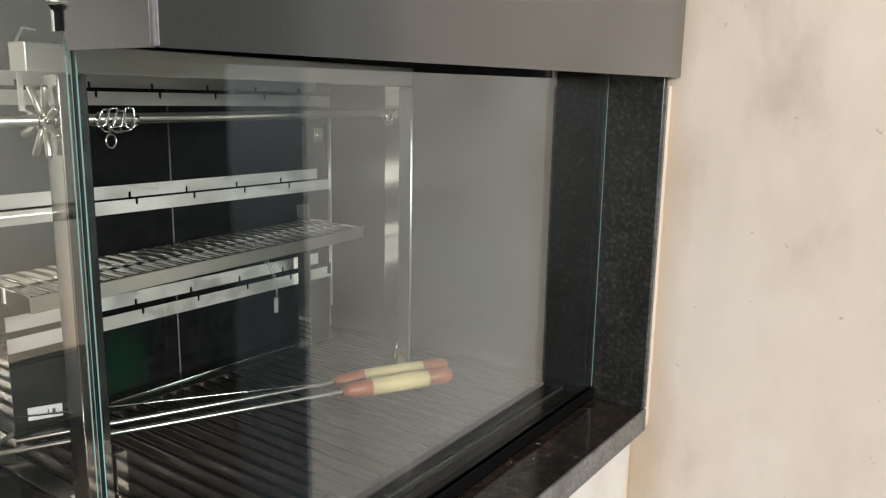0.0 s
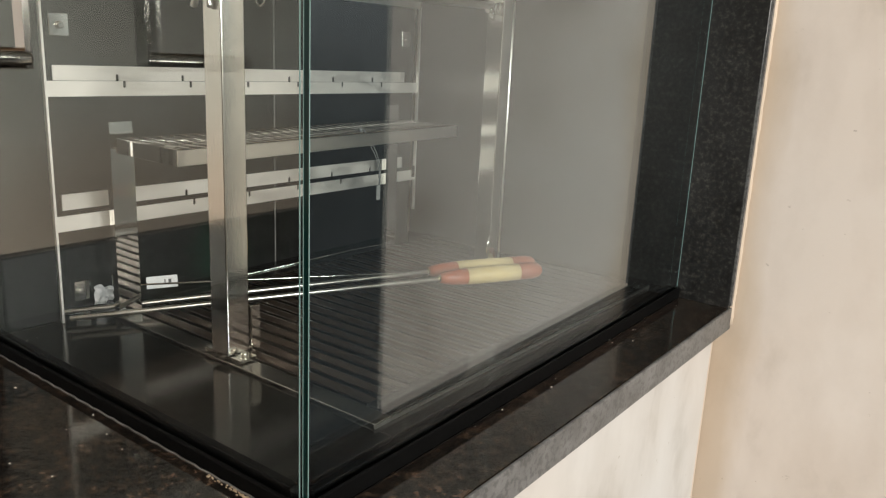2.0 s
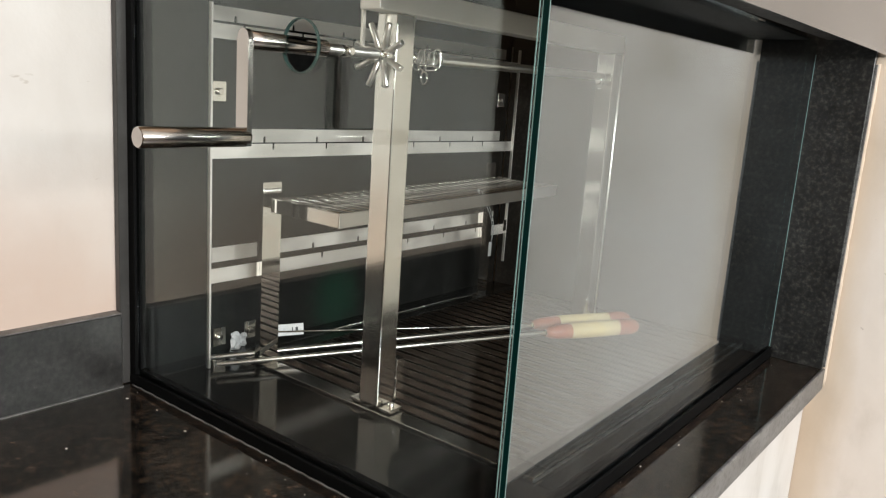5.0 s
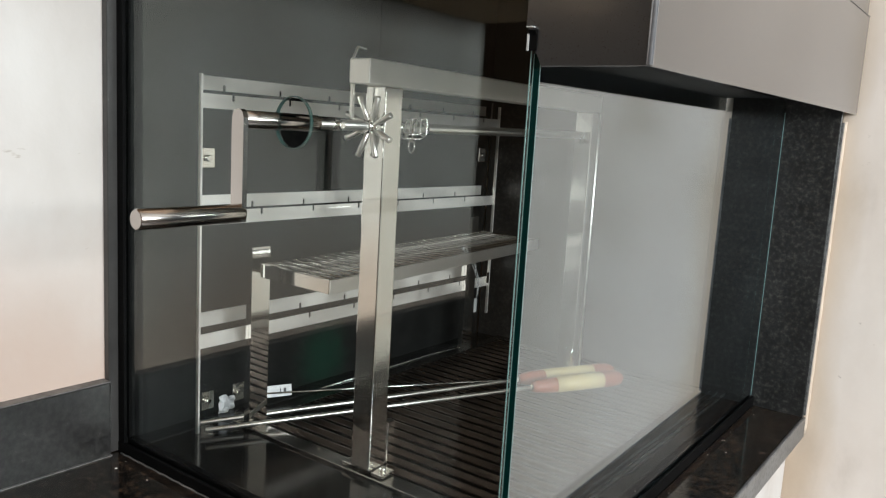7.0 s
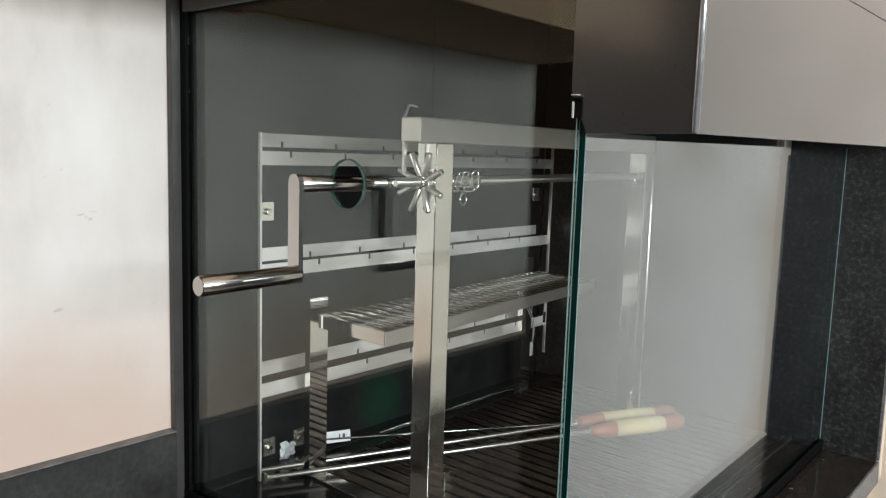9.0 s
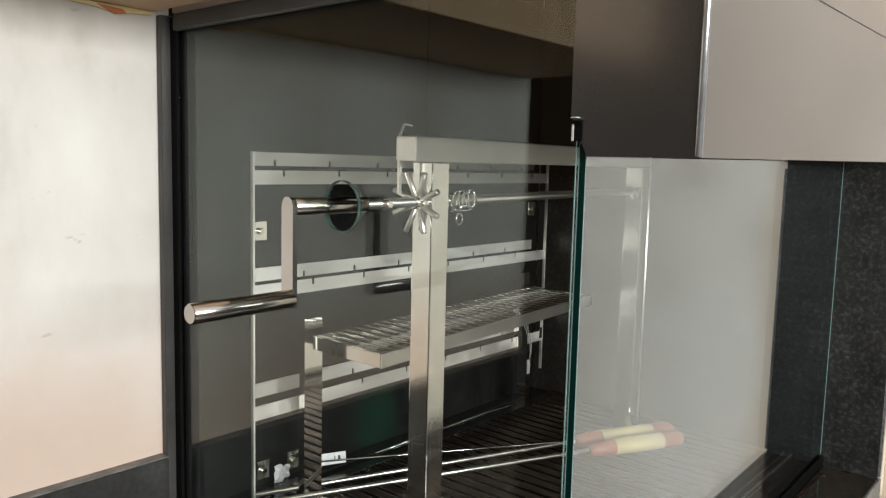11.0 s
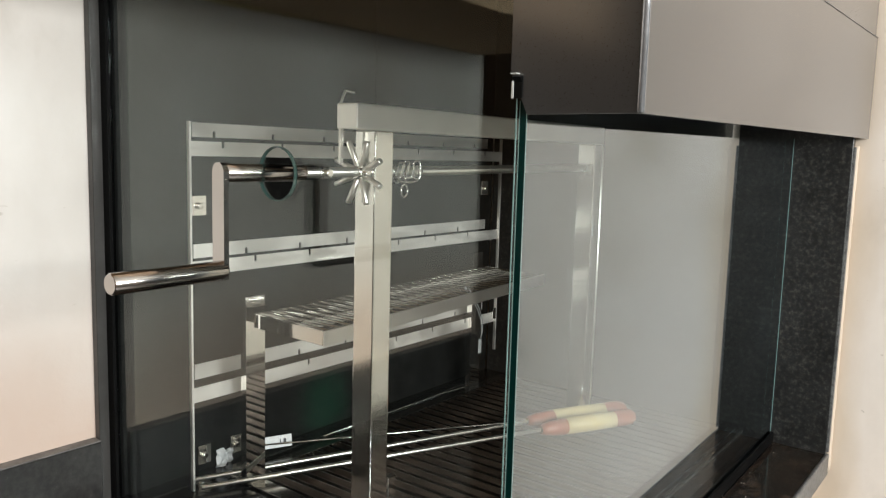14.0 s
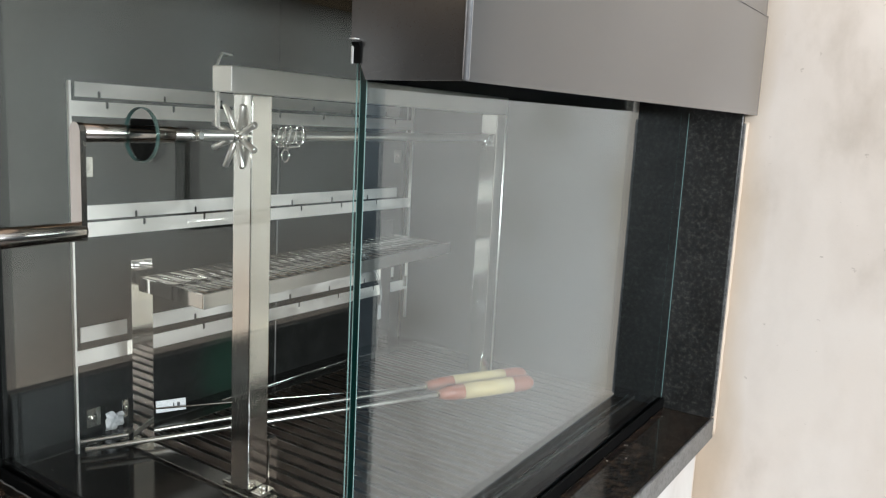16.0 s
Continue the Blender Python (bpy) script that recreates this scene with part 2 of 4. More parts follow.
BLACK_PROFILE = surface("black_aluminium_profile", (0.0018, 0.0018, 0.0018), (0.0035, 0.0035, 0.0035), 20, 0.55, 0.04, 0.0, 300, 0.0)
PROFILE_GREY = surface("worn_dark_aluminium", (0.022, 0.0205, 0.019), (0.04, 0.0375, 0.035), 14, 0.42, 0.05, 0.0, 200, 0.0)
BLACK_PROFILE.node_tree.nodes["Principled BSDF"].inputs["Specular IOR Level"].default_value = 0.07
ENAMEL = surface("black_enamel", (0.006, 0.006, 0.006), (0.011, 0.011, 0.011), 20, 0.12, 0.03, 0.0, 300, 0.0)
FRAME_STEEL = steel_material("grey_frame_steel", 0.34, 0.2, (0.05, 1, 1))
SEALANT = surface("grey_silicone", (0.06, 0.058, 0.055), (0.2, 0.19, 0.18), 40, 0.45)
GROUT = surface("pale_grout", (0.10, 0.10, 0.095), (0.18, 0.175, 0.17), 60, 0.6)
FOAM = surface("tan_filler", (0.28, 0.2, 0.12), (0.44, 0.34, 0.23), 90, 0.85, 0.05, 0, 300, 0.6, 0.002)
BRICK_RED = surface("raw_brick", (0.42, 0.13, 0.05), (0.55, 0.2, 0.08), 60, 0.85)
GLASS = glass_material("clear_float_glass", (0.982, 0.991, 0.981), 0.05, (0.93, 1.0, 0.97))
GLASS_FRONT = glass_material("reflective_float_glass", (0.955, 0.99, 0.985), 0.055, (0.87, 0.945, 1.0), 2.6)
EDGE, _nt, _b = nodes_of("green_glass_edge")
_b.inputs["Base Color"].default_value = (0.0015, 0.018, 0.0155, 1)
_b.inputs["Specular IOR Level"].default_value = 0.25
_b.inputs["Roughness"].default_value = 0.2
EDGE_LIGHT, _nt, _b = nodes_of("ground_glass_arris")
_b.inputs["Base Color"].default_value = (0.18, 0.28, 0.265, 1)
_b.inputs["Roughness"].default_value = 0.25
EDGE_MID, _nt, _b = nodes_of("green_hole_rim")
_b.inputs["Base Color"].default_value = (0.035, 0.065, 0.058, 1)
_b.inputs["Roughness"].default_value = 0.15
TERRACOTTA = surface("red_stained_wood", (0.28, 0.056, 0.017), (0.37, 0.088, 0.03), 25, 0.36, 0.06, 0, 90, 0.08, 0.0004, (1, 1, 6))
CREAM = surface("cream_wood", (0.67, 0.51, 0.23), (0.75, 0.61, 0.33), 18, 0.45, 0.06, 0, 80, 0.08, 0.0004, (1, 1, 8))
BRASS = steel_material("brass_ferrule", 0.6, 0.2, (1, 1, 1), (1.0, 0.8, 0.45))
PAPER = surface("white_paper", (0.68, 0.7, 0.72), (0.8, 0.8, 0.8), 20, 0.6)
INK = surface("dark_print", (0.03, 0.03, 0.035), (0.06, 0.06, 0.07), 20, 0.6)
FLOOR_TILE = surface("grey_floor_tile", (0.08, 0.07, 0.062), (0.115, 0.10, 0.09), 2, 0.35)
CEILING = surface("ceiling_paint", (0.66, 0.64, 0.6), (0.72, 0.7, 0.67), 2, 0.8)
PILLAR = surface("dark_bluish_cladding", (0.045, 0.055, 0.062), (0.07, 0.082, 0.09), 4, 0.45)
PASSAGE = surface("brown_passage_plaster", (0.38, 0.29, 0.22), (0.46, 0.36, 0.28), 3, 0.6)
LAWN = surface("mown_lawn", (0.04, 0.07, 0.02), (0.08, 0.12, 0.035), 8, 0.8)


# ---- building helpers ----
def box(bm, x0, x1, y0, y1, z0, z1, bevel=0.0, seg=1):
    r = bmesh.ops.create_cube(bm, size=1.0)
    bmesh.ops.scale(bm, vec=(x1 - x0, y1 - y0, z1 - z0), verts=r["verts"])
    bmesh.ops.translate(bm, vec=((x0 + x1) / 2, (y0 + y1) / 2, (z0 + z1) / 2), verts=r["verts"])
    if bevel:
        edges = list({e for v in r["verts"] for e in v.link_edges})
        bmesh.ops.bevel(bm, geom=edges, offset=bevel, segments=seg, affect="EDGES", profile=0.5)
    return bm


def boxed(*args, **kw):
    return box(bmesh.new(), *args, **kw)


def lathe(bm, a, b, profile, seg=20):
    """A turned form from a to b: profile rows are (share of the length, radius)."""
    a, b = Vector(a), Vector(b)
    q = (b - a).to_track_quat("Z", "Y").to_matrix()
    u, v = q.col[0], q.col[1]
    rings = []
    for s, r in profile:
        c = a.lerp(b, s)
        rings.append([bm.verts.new(c + r * (math.cos(k * math.tau / seg) * u + math.sin(k * math.tau / seg) * v)) for k in range(seg)])
    for p, n in zip(rings, rings[1:]):
        for k in range(seg):
            f = bm.faces.new((p[k], p[(k + 1) % seg], n[(k + 1) % seg], n[k]))
            f.smooth = True
    bm.faces.new(rings[0][::-1])
    bm.faces.new(rings[-1])
    return bm


def rod(bm, a, b, r, seg=14):
    length = (Vector(b) - Vector(a)).length
    e = min(0.25, 0.25 * r / length)
    return lathe(bm, a, b, [(0, r * 0.75), (e, r), (1 - e, r), (1, r * 0.75)], seg)


def wire(bm, pts, r, seg=8, closed=False):
    """A bent wire along points."""
    pts = [Vector(p) for p in pts]
    n = len(pts)
    rings = []
    up = Vector((0.31, 0.17, 0.93)).normalized()
    for i, p in enumerate(pts):
        d = pts[(i + 1) % n if closed else min(i + 1, n - 1)] - pts[(i - 1) % n if closed else max(i - 1, 0)]
        d.normalize()
        u = d.cross(up).normalized()
        v = d.cross(u)
        rings.append([bm.verts.new(p + r * (math.cos(k * math.tau / seg) * u + math.sin(k * math.tau / seg) * v)) for k in range(seg)])
    pairs = list(zip(rings, rings[1:])) + ([(rings[-1], rings[0])] if closed else [])
    for a, b in pairs:
        for k in range(seg):
            f = bm.faces.new((a[k], a[(k + 1) % seg], b[(k + 1) % seg], b[k]))
            f.smooth = True
    if not closed:
        bm.faces.new(rings[0][::-1])
        bm.faces.new(rings[-1])
    return bm


def prism(bm, outline, axis, lo, hi):
    """A flat outline pushed out along an axis. outline: pairs in the two other axes, in x, y, z order."""
    def at(p, w):
        c = list(p)
        c.insert("xyz".index(axis), w)
        return Vector(c)
    a = [bm.verts.new(at(p, lo)) for p in outline]
    b = [bm.verts.new(at(p, hi)) for p in outline]
    bm.faces.new(a)
    bm.faces.new(b[::-1])
    n = len(a)
    for i in range(n):
        bm.faces.new((a[i], b[i], b[(i + 1) % n], a[(i + 1) % n]))
    bmesh.ops.recalc_face_normals(bm, faces=bm.faces)
    return bm


def mesh_from(name, bm, material):
    bmesh.ops.recalc_face_normals(bm, faces=bm.faces)
    me = bpy.data.meshes.new(name)
    bm.to_mesh(me)
    bm.free()
    me.materials.append(material)
    return me


def part(name, bm, material, parent, label=""):
    ob = new(name, mesh_from(name, bm, material))
    ob.parent = parent
    return tagged(ob, label)


def thing(name, label, category, group=""):
    return tagged(new(name), label, category, group)


def solid(name, bm, material, label, category="", kind=""):
    return tagged(new(name, mesh_from(name, bm, material)), label, category, "", kind)


# ---- the plan ----
TOP = 0.903          # counter top
BACK = -0.968        # back wall
WALL = 1.157         # side wall
LINING = 1.14        # granite lining of the side wall
SIDE = 0.318         # side pane
FRONT = -0.3895      # front pane
PANE_Y = 0.3175      # its free edge
SKEW = 0.0105        # by which that edge stands further out than the edge at the wall
LEDGE = -0.302       # front edge of the grill's ledge
HOOD_Z = 1.390
HX1 = -0.2845        # front of the hood
FLOOR_IN = 0.916     # stone floor of the grill


def skewed(bm):
    """Turns what runs along the front pane by the pane's slight skew."""
    for v in bm.verts:
        v.co.x += SKEW * (LINING - v.co.y) / (LINING - SIDE)
    return bm


# ---- setting ----
solid("floor", boxed(-3.2, 6.0, -2.4, 4.0, -0.1, 0), FLOOR_TILE, "grey floor tiles", kind="structure")
solid("ground", boxed(6.004, 60, -40, 40, -0.3, -0.1), LAWN, "green lawn outside the terrace", kind="structure")
solid("ceiling", boxed(-3.2, 2.6, -2.4, 2.5, 2.6, 2.75), CEILING, "white painted ceiling", kind="structure")
solid("wall_west", boxed(-1.15, BACK, -0.47, 1.3, 0, 2.6), WHITE_WEST, "off-white rough plaster wall with stains, pinker towards the upstand", kind="structure")
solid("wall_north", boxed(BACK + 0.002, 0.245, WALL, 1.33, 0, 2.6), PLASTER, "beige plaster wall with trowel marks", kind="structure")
solid("wall_pillar", boxed(0.247, 0.48, WALL + 0.01, 1.33, 0, 2.6), PILLAR, "dark blue-grey clad pillar", kind="structure")
# unseen closing wall, browned to tone what the hood's end reflects
solid("wall_south", boxed(-3.0, 2.6, -2.4, -2.2, 0, 2.6), BROWN_WALL, "unseen brown wall behind, toned for the hood's reflection", kind="structure")
# unseen passage added past the wall's end, to darken reflections in glass and hood
solid("wall_passage", boxed(-3.15, -3.002, -2.4, -0.47, 0, 2.6), PASSAGE, "unseen brown end wall of the added passage", kind="structure")
solid("wall_passage_side", boxed(-3.0, -1.152, -0.62, -0.472, 0, 2.6), PASSAGE, "unseen brown side wall of the added passage", kind="structure")
solid("wall_east", boxed(2.602, 2.75, -2.4, 2.5, 2.2, 2.6), WHITE, "off-white lintel over the terrace opening", kind="structure")
# unseen low wall added to keep low sky and sun off the room
solid("wall_east_low", boxed(2.602, 2.75, -2.4, 0.898, 0, 1.48), WHITE, "unseen off-white low wall added to block low sky and sun", kind="structure")
# two unseen walls, added in a dark colour to block sky from the reflections
solid("wall_east_side", boxed(2.602, 2.75, 0.9, 2.5, 0, 2.198), PILLAR, "unseen dark wall added to block the sky beside the terrace opening", kind="structure")
solid("wall_far", boxed(0.25, 2.6, 2.5, 2.65, 0, 2.6), PILLAR, "unseen dark wall across the passage, added to keep reflections dark", kind="structure")

# boxed-in soffit above the counter, beside the grill
solid("soffit", boxed(BACK + 0.002, -0.687, -0.46, 0.292, 1.556, 2.598), SOFFIT, "beige boxed soffit above the counter", kind="structure")
solid("soffit_trim", boxed(-0.6868, -0.6825, -0.46, 0.292, 1.5565, 1.588, bevel=0.001), SOFFIT, "beige trim board along the soffit's lower edge", kind="structure")
bm = prism(bmesh.new(), [(-0.02, 1.5555), (0.29, 1.5555), (0.289, 1.5515), (0.262, 1.5495), (0.248, 1.5462), (0.225, 1.5505), (0.19, 1.5525), (0.13, 1.5515), (0.07, 1.5535)], "x", BACK + 0.0005, BACK + 0.006)
patch = solid("plaster_patch", bm, CREAM, "broken cream plaster edge under the soffit", "plaster")
part("brick_chip", prism(bmesh.new(), [(0.222, 1.5535), (0.252, 1.552), (0.257, 1.5478), (0.243, 1.5455)], "x", BACK + 0.0062, BACK + 0.0085), BRICK_RED, patch, "orange raw brick showing")

# base under the ledge
bm = boxed(-0.93, -0.318, 0.345, 1.134, 0, 0.866)
solid("counter_base", bm, WHITE, "white plastered base under the granite ledge", "counter base", "structure")
solid("base_return", boxed(-0.93, -0.322, 1.1345, WALL - 0.002, 0, 0.866), PLASTER, "beige plaster return beside the base", kind="structure")
solid("counter_base_side", boxed(BACK + 0.002, -0.47, -0.46, 0.343, 0, 0.864), WHITE, "white plastered base under the side counter", "counter base", "structure")

# granite ledge under the grill: top with a hole for the grate, sawn front edge
ledge = thing("granite_ledge", "dark brown-flecked polished granite ledge under the grill", "countertop")
bm = bmesh.new()
box(bm, BACK + 0.003, LEDGE - 0.001, SIDE - 0.004, LINING - 0.001, TOP - 0.03, TOP)
part("slab", bm, GRANITE_TOP, ledge)
part("front_edge", boxed(LEDGE - 0.0008, LEDGE + 0.004, SIDE - 0.004, LINING + 0.012, TOP - 0.037, TOP - 0.001, bevel=0.0012), GRANITE_EDGE, ledge, "grey honed granite front edge")
counter = thing("side_counter", "dark brown-flecked polished granite side counter", "countertop")
part("slab", boxed(BACK + 0.003, -0.424, -0.46, SIDE - 0.006, TOP - 0.03, TOP), GRANITE_TOP, counter)
part("front_edge", boxed(-0.4238, -0.418, -0.46, SIDE - 0.006, TOP - 0.04, TOP - 0.001, bevel=0.0012), GRANITE_EDGE, counter, "grey honed granite front edge")
splash = thing("backsplash", "dark granite upstand along the white wall", "backsplash")
part("upstand", boxed(BACK + 0.001, BACK + 0.018, -0.46, 0.296, TOP + 0.001, 1.0, bevel=0.001), granite_material("honed_granite_upstand", (0.012, 0.0114, 0.0108), (0.10, 0.095, 0.09), (0.03, 0.028, 0.026), 0.28, 0.64, 120), splash)
part("grout_line", boxed(BACK, BACK + 0.017, -0.46, 0.296, 1.0002, 1.0014), SEALANT, splash, "tan grout smeared on the top edge")
part("sealant", boxed(BACK + 0.018, BACK + 0.0205, -0.46, 0.296, TOP + 0.0003, TOP + 0.0016), SEALANT, splash, "grey silicone joint")

# granite lining of the grill: back in two slabs, side in one
back = thing("back_lining", "polished black granite lining behind the grill", "wall panel")
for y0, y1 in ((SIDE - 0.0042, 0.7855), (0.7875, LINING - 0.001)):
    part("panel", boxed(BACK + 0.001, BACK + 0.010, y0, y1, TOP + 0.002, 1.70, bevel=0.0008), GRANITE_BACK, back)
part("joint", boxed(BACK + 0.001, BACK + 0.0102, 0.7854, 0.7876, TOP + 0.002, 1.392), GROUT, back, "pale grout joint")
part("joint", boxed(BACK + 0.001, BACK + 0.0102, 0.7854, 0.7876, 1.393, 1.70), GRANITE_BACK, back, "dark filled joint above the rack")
side = thing("side_lining", "polished dark granite panel on the side wall", "wall panel")
part("panel", boxed(BACK + 0.012, LEDGE, LINING, WALL - 0.003, TOP - 0.03, 1.60, bevel=0.0008), GRANITE, side)
part("edge_strip", boxed(LEDGE + 0.0004, LEDGE + 0.004, LINING + 0.0005, LINING + 0.0075, TOP + 0.004, HOOD_Z - 0.002), GRANITE_EDGE, side, "pale sawn edge of the panel")
bm = bmesh.new()
wire(bm, [(LEDGE + 0.002 + 0.0003 * math.sin(k * 1.7), LINING + 0.0125 + 0.0004 * math.sin(k * 0.9), TOP - 0.03 + k * 0.0136) for k in range(39)], 0.0048, 8)
part("filler_bead", bm, PLASTER, side, "white filler bead along the wall")

# stone floor inside, with an opening for the grate
stone = thing("grill_floor", "polished black stone floor inside the grill", "grill floor")
part("slab", boxed(BACK + 0.011, FRONT - 0.012, SIDE + 0.014, 0.448, TOP + 0.001, FLOOR_IN, bevel=0.001), BLACK_STONE, stone)
part("slab", boxed(-0.424, FRONT - 0.012, 0.4485, LINING - 0.001, TOP + 0.001, FLOOR_IN, bevel=0.001), BLACK_STONE, stone)
part("slab", boxed(BACK + 0.011, -0.905, 0.4485, LINING - 0.001, TOP + 0.001, FLOOR_IN, bevel=0.001), BLACK_STONE, stone)


# black channel that holds the panes
chan = thing("glass_channel", "black aluminium channel holding the glass panes", "glass frame")
part("side_rail", boxed(BACK + 0.002, FRONT + 0.0035, SIDE - 0.009, SIDE - 0.0045, TOP + 0.0002, TOP + 0.014, bevel=0.0006), BLACK_PROFILE, chan)
part("side_rail_inner", boxed(BACK + 0.012, FRONT - 0.013, SIDE + 0.0045, SIDE + 0.013, TOP + 0.0002, TOP + 0.016, bevel=0.0006), BLACK_PROFILE, chan)
part("front_rail", skewed(boxed(FRONT + 0.0045, FRONT + 0.0080, SIDE - 0.002, LINING - 0.001, TOP + 0.0002, TOP + 0.017, bevel=0.0006)), BLACK_PROFILE, chan)
part("front_rail_inner", skewed(boxed(FRONT - 0.0125, FRONT - 0.0055, SIDE + 0.0135, LINING - 0.001, TOP + 0.0002, TOP + 0.016, bevel=0.0006)), BLACK_PROFILE, chan)
part("post", boxed(BACK + 0.001, BACK + 0.0115, SIDE - 0.021, SIDE - 0.0046, TOP + 0.001, 1.553, bevel=0.001), PROFILE_GREY, chan)
part("post_lip", boxed(BACK + 0.0117, BACK + 0.0245, SIDE - 0.0085, SIDE - 0.0046, TOP + 0.0145, 1.551), BLACK_PROFILE, chan)
part("post_lip_inner", boxed(BACK + 0.0102, BACK + 0.0165, SIDE + 0.0034, SIDE + 0.0075, TOP + 0.0165, 1.545), BLACK_PROFILE, chan)
part("head_rail", boxed(BACK + 0.0250, -0.40, SIDE - 0.013, SIDE - 0.0046, 1.534, 1.553, bevel=0.001), PROFILE_GREY, chan)
part("corner_cap", boxed(FRONT + 0.0038, FRONT + 0.0152, SIDE - 0.0085, SIDE - 0.0046, TOP + 0.0003, TOP + 0.018, bevel=0.0008), STEEL, chan, "bare metal corner piece")
bm = bmesh.new()
n = 60
wire(bm, [(BACK + 0.02 + (FRONT - BACK - 0.02) * k / n + 0.009 * k / n, SIDE - 0.0102 - 0.0006 * math.sin(k * 2.3), TOP + 0.0005) for k in range(n + 1)], 0.0010, 6)
part("sealant", bm, SEALANT, chan, "grey silicone bead")
bm = bmesh.new()
wire(bm, [(FRONT + 0.0090 + 0.0005 * math.sin(k * 1.9), SIDE + (LINING - SIDE) * k / n, TOP + 0.0002) for k in range(n + 1)], 0.0006, 6)
part("sealant", skewed(bm), BLACK_PROFILE, chan, "dark silicone bead")

# ---- glass ----
def pane_with_hole(x0, x1, z0, z1, y0, y1, hx, hz, hr, seg=40):
    """A pane upright in the xz plane with a round hole through it."""
    bm = bmesh.new()
    outer = []
    for k in range(seg):
        a = math.tau * k / seg
        c, s = math.cos(a), math.sin(a)
        t = min(((x1 if c > 0 else x0) - hx) / c if abs(c) > 1e-6 else 9, ((z1 if s > 0 else z0) - hz) / s if abs(s) > 1e-6 else 9)
        outer.append((hx + t * c, hz + t * s, hx + hr * c, hz + hr * s))
    corners = {}
    for cx, cz in ((x0, z0), (x1, z0), (x1, z1), (x0, z1)):
        corners[int((math.atan2(cz - hz, cx - hx) % math.tau) / math.tau * seg)] = (cx, cz)
    layers = []
    for y in (y0, y1):
        layers.append([(bm.verts.new((o[0], y, o[1])), bm.verts.new((o[2], y, o[3]))) for o in outer] + [{k: bm.verts.new((c[0], y, c[1])) for k, c in corners.items()}])
    for lay in layers:
        for k in range(seg):
            (a, b), (c, d) = lay[k], lay[(k + 1) % seg]
            bm.faces.new([b, a] + ([lay[seg][k]] if k in corners else []) + [c, d])
    lo, hi = layers
    for k in range(seg):
        (a, b), (c, d) = lo[k], lo[(k + 1) % seg]
        (a2, b2), (c2, d2) = hi[k], hi[(k + 1) % seg]
        f = bm.faces.new([b, d, d2, b2])
        ring, ring2 = [a] + ([lo[seg][k]] if k in corners else []) + [c], [a2] + ([hi[seg][k]] if k in corners else []) + [c2]
        for i in range(len(ring) - 1):
            bm.faces.new([ring[i], ring2[i], ring2[i + 1], ring[i + 1]])
    return bm


HX, HZ, HR = -0.651, 1.337, 0.0255
pane_side = thing("side_glass_pane", "clear float glass side pane with a round hole for the crank", "glass pane")
part("pane", pane_with_hole(BACK + 0.0125, FRONT + 0.0060, TOP + 0.002, 1.545, SIDE - 0.003, SIDE + 0.003, HX, HZ, HR), GLASS, pane_side).visible_shadow = False
bm = bmesh.new()
ring = 48
loops = []
for y, r in ((SIDE - 0.0032, HR + 0.0006), (SIDE - 0.0032, HR - 0.0004), (SIDE + 0.0006, HR - 0.0004), (SIDE + 0.0006, HR + 0.0006)):
    loops.append([bm.verts.new((HX + r * math.cos(k * math.tau / ring), y, HZ + r * math.sin(k * math.tau / ring))) for k in range(ring)])
for a, b in zip(loops, loops[1:]):
    for k in range(ring):
        bm.faces.new((a[k], a[(k + 1) % ring], b[(k + 1) % ring], b[k]))
part("hole_rim", bm, EDGE_MID, pane_side, "ground greenish rim of the hole")
part("arris", boxed(FRONT + 0.0056, FRONT + 0.0064, SIDE - 0.0037, SIDE - 0.0030, TOP + 0.018, 1.42), EDGE_LIGHT, pane_side, "pale ground arris")

pane_front = thing("front_glass_pane", "clear float glass front pane, reflecting the side wall", "glass pane")
part("pane", skewed(boxed(FRONT - 0.003, FRONT + 0.003, PANE_Y, LINING - 0.001, TOP + 0.002, 1.42)), GLASS_FRONT, pane_front).visible_shadow = False
part("edge", skewed(boxed(FRONT - 0.0026, FRONT + 0.0027, PANE_Y - 0.0007, PANE_Y - 0.0002, TOP + 0.018, 1.40)), EDGE, pane_front, "green polished glass edge")
part("arris", skewed(boxed(FRONT - 0.0033, FRONT - 0.0027, PANE_Y - 0.0010, PANE_Y - 0.0002, TOP + 0.018, 1.40)), EDGE_LIGHT, pane_front, "pale ground arris")
part("arris", skewed(boxed(FRONT + 0.0028, FRONT + 0.0032, PANE_Y - 0.0010, PANE_Y - 0.0002, TOP + 0.018, 1.40)), EDGE_LIGHT, pane_front, "pale ground arris")

part("arris", boxed(FRONT + 0.0031, FRONT + 0.0036, LINING - 0.0016, LINING - 0.0006, TOP + 0.018, 1.40), EDGE_LIGHT, pane_front, "pale ground edge against the stone")

# ---- hood ----
hood = thing("hood", "graphite-grey painted sheet-metal hood above the front pane", "hood")
HOOD_TOP = 1.609
# height of the seam in the hood front
SEAM0, SEAM_RISE = 1.550, -0.02


def seam(y):
    return SEAM0 + SEAM_RISE * (1.15 - y)


bm = prism(bmesh.new(), [(SIDE - 0.005, HOOD_Z), (WALL - 0.003, HOOD_Z + 0.011), (WALL - 0.003, seam(WALL - 0.003)), (SIDE - 0.005, seam(SIDE - 0.005))], "x", HX1 - 0.0025, HX1)
part("front_panel", bm, HOOD_PAINT, hood)
# dark plate added in the open underside, where there is only shade
bm = prism(bmesh.new(), [(SIDE - 0.005, HOOD_Z + 0.022), (WALL - 0.003, HOOD_Z + 0.033), (WALL - 0.003, HOOD_Z + 0.035), (SIDE - 0.005, HOOD_Z + 0.024)], "x", FRONT + 0.016, HX1 - 0.0026)
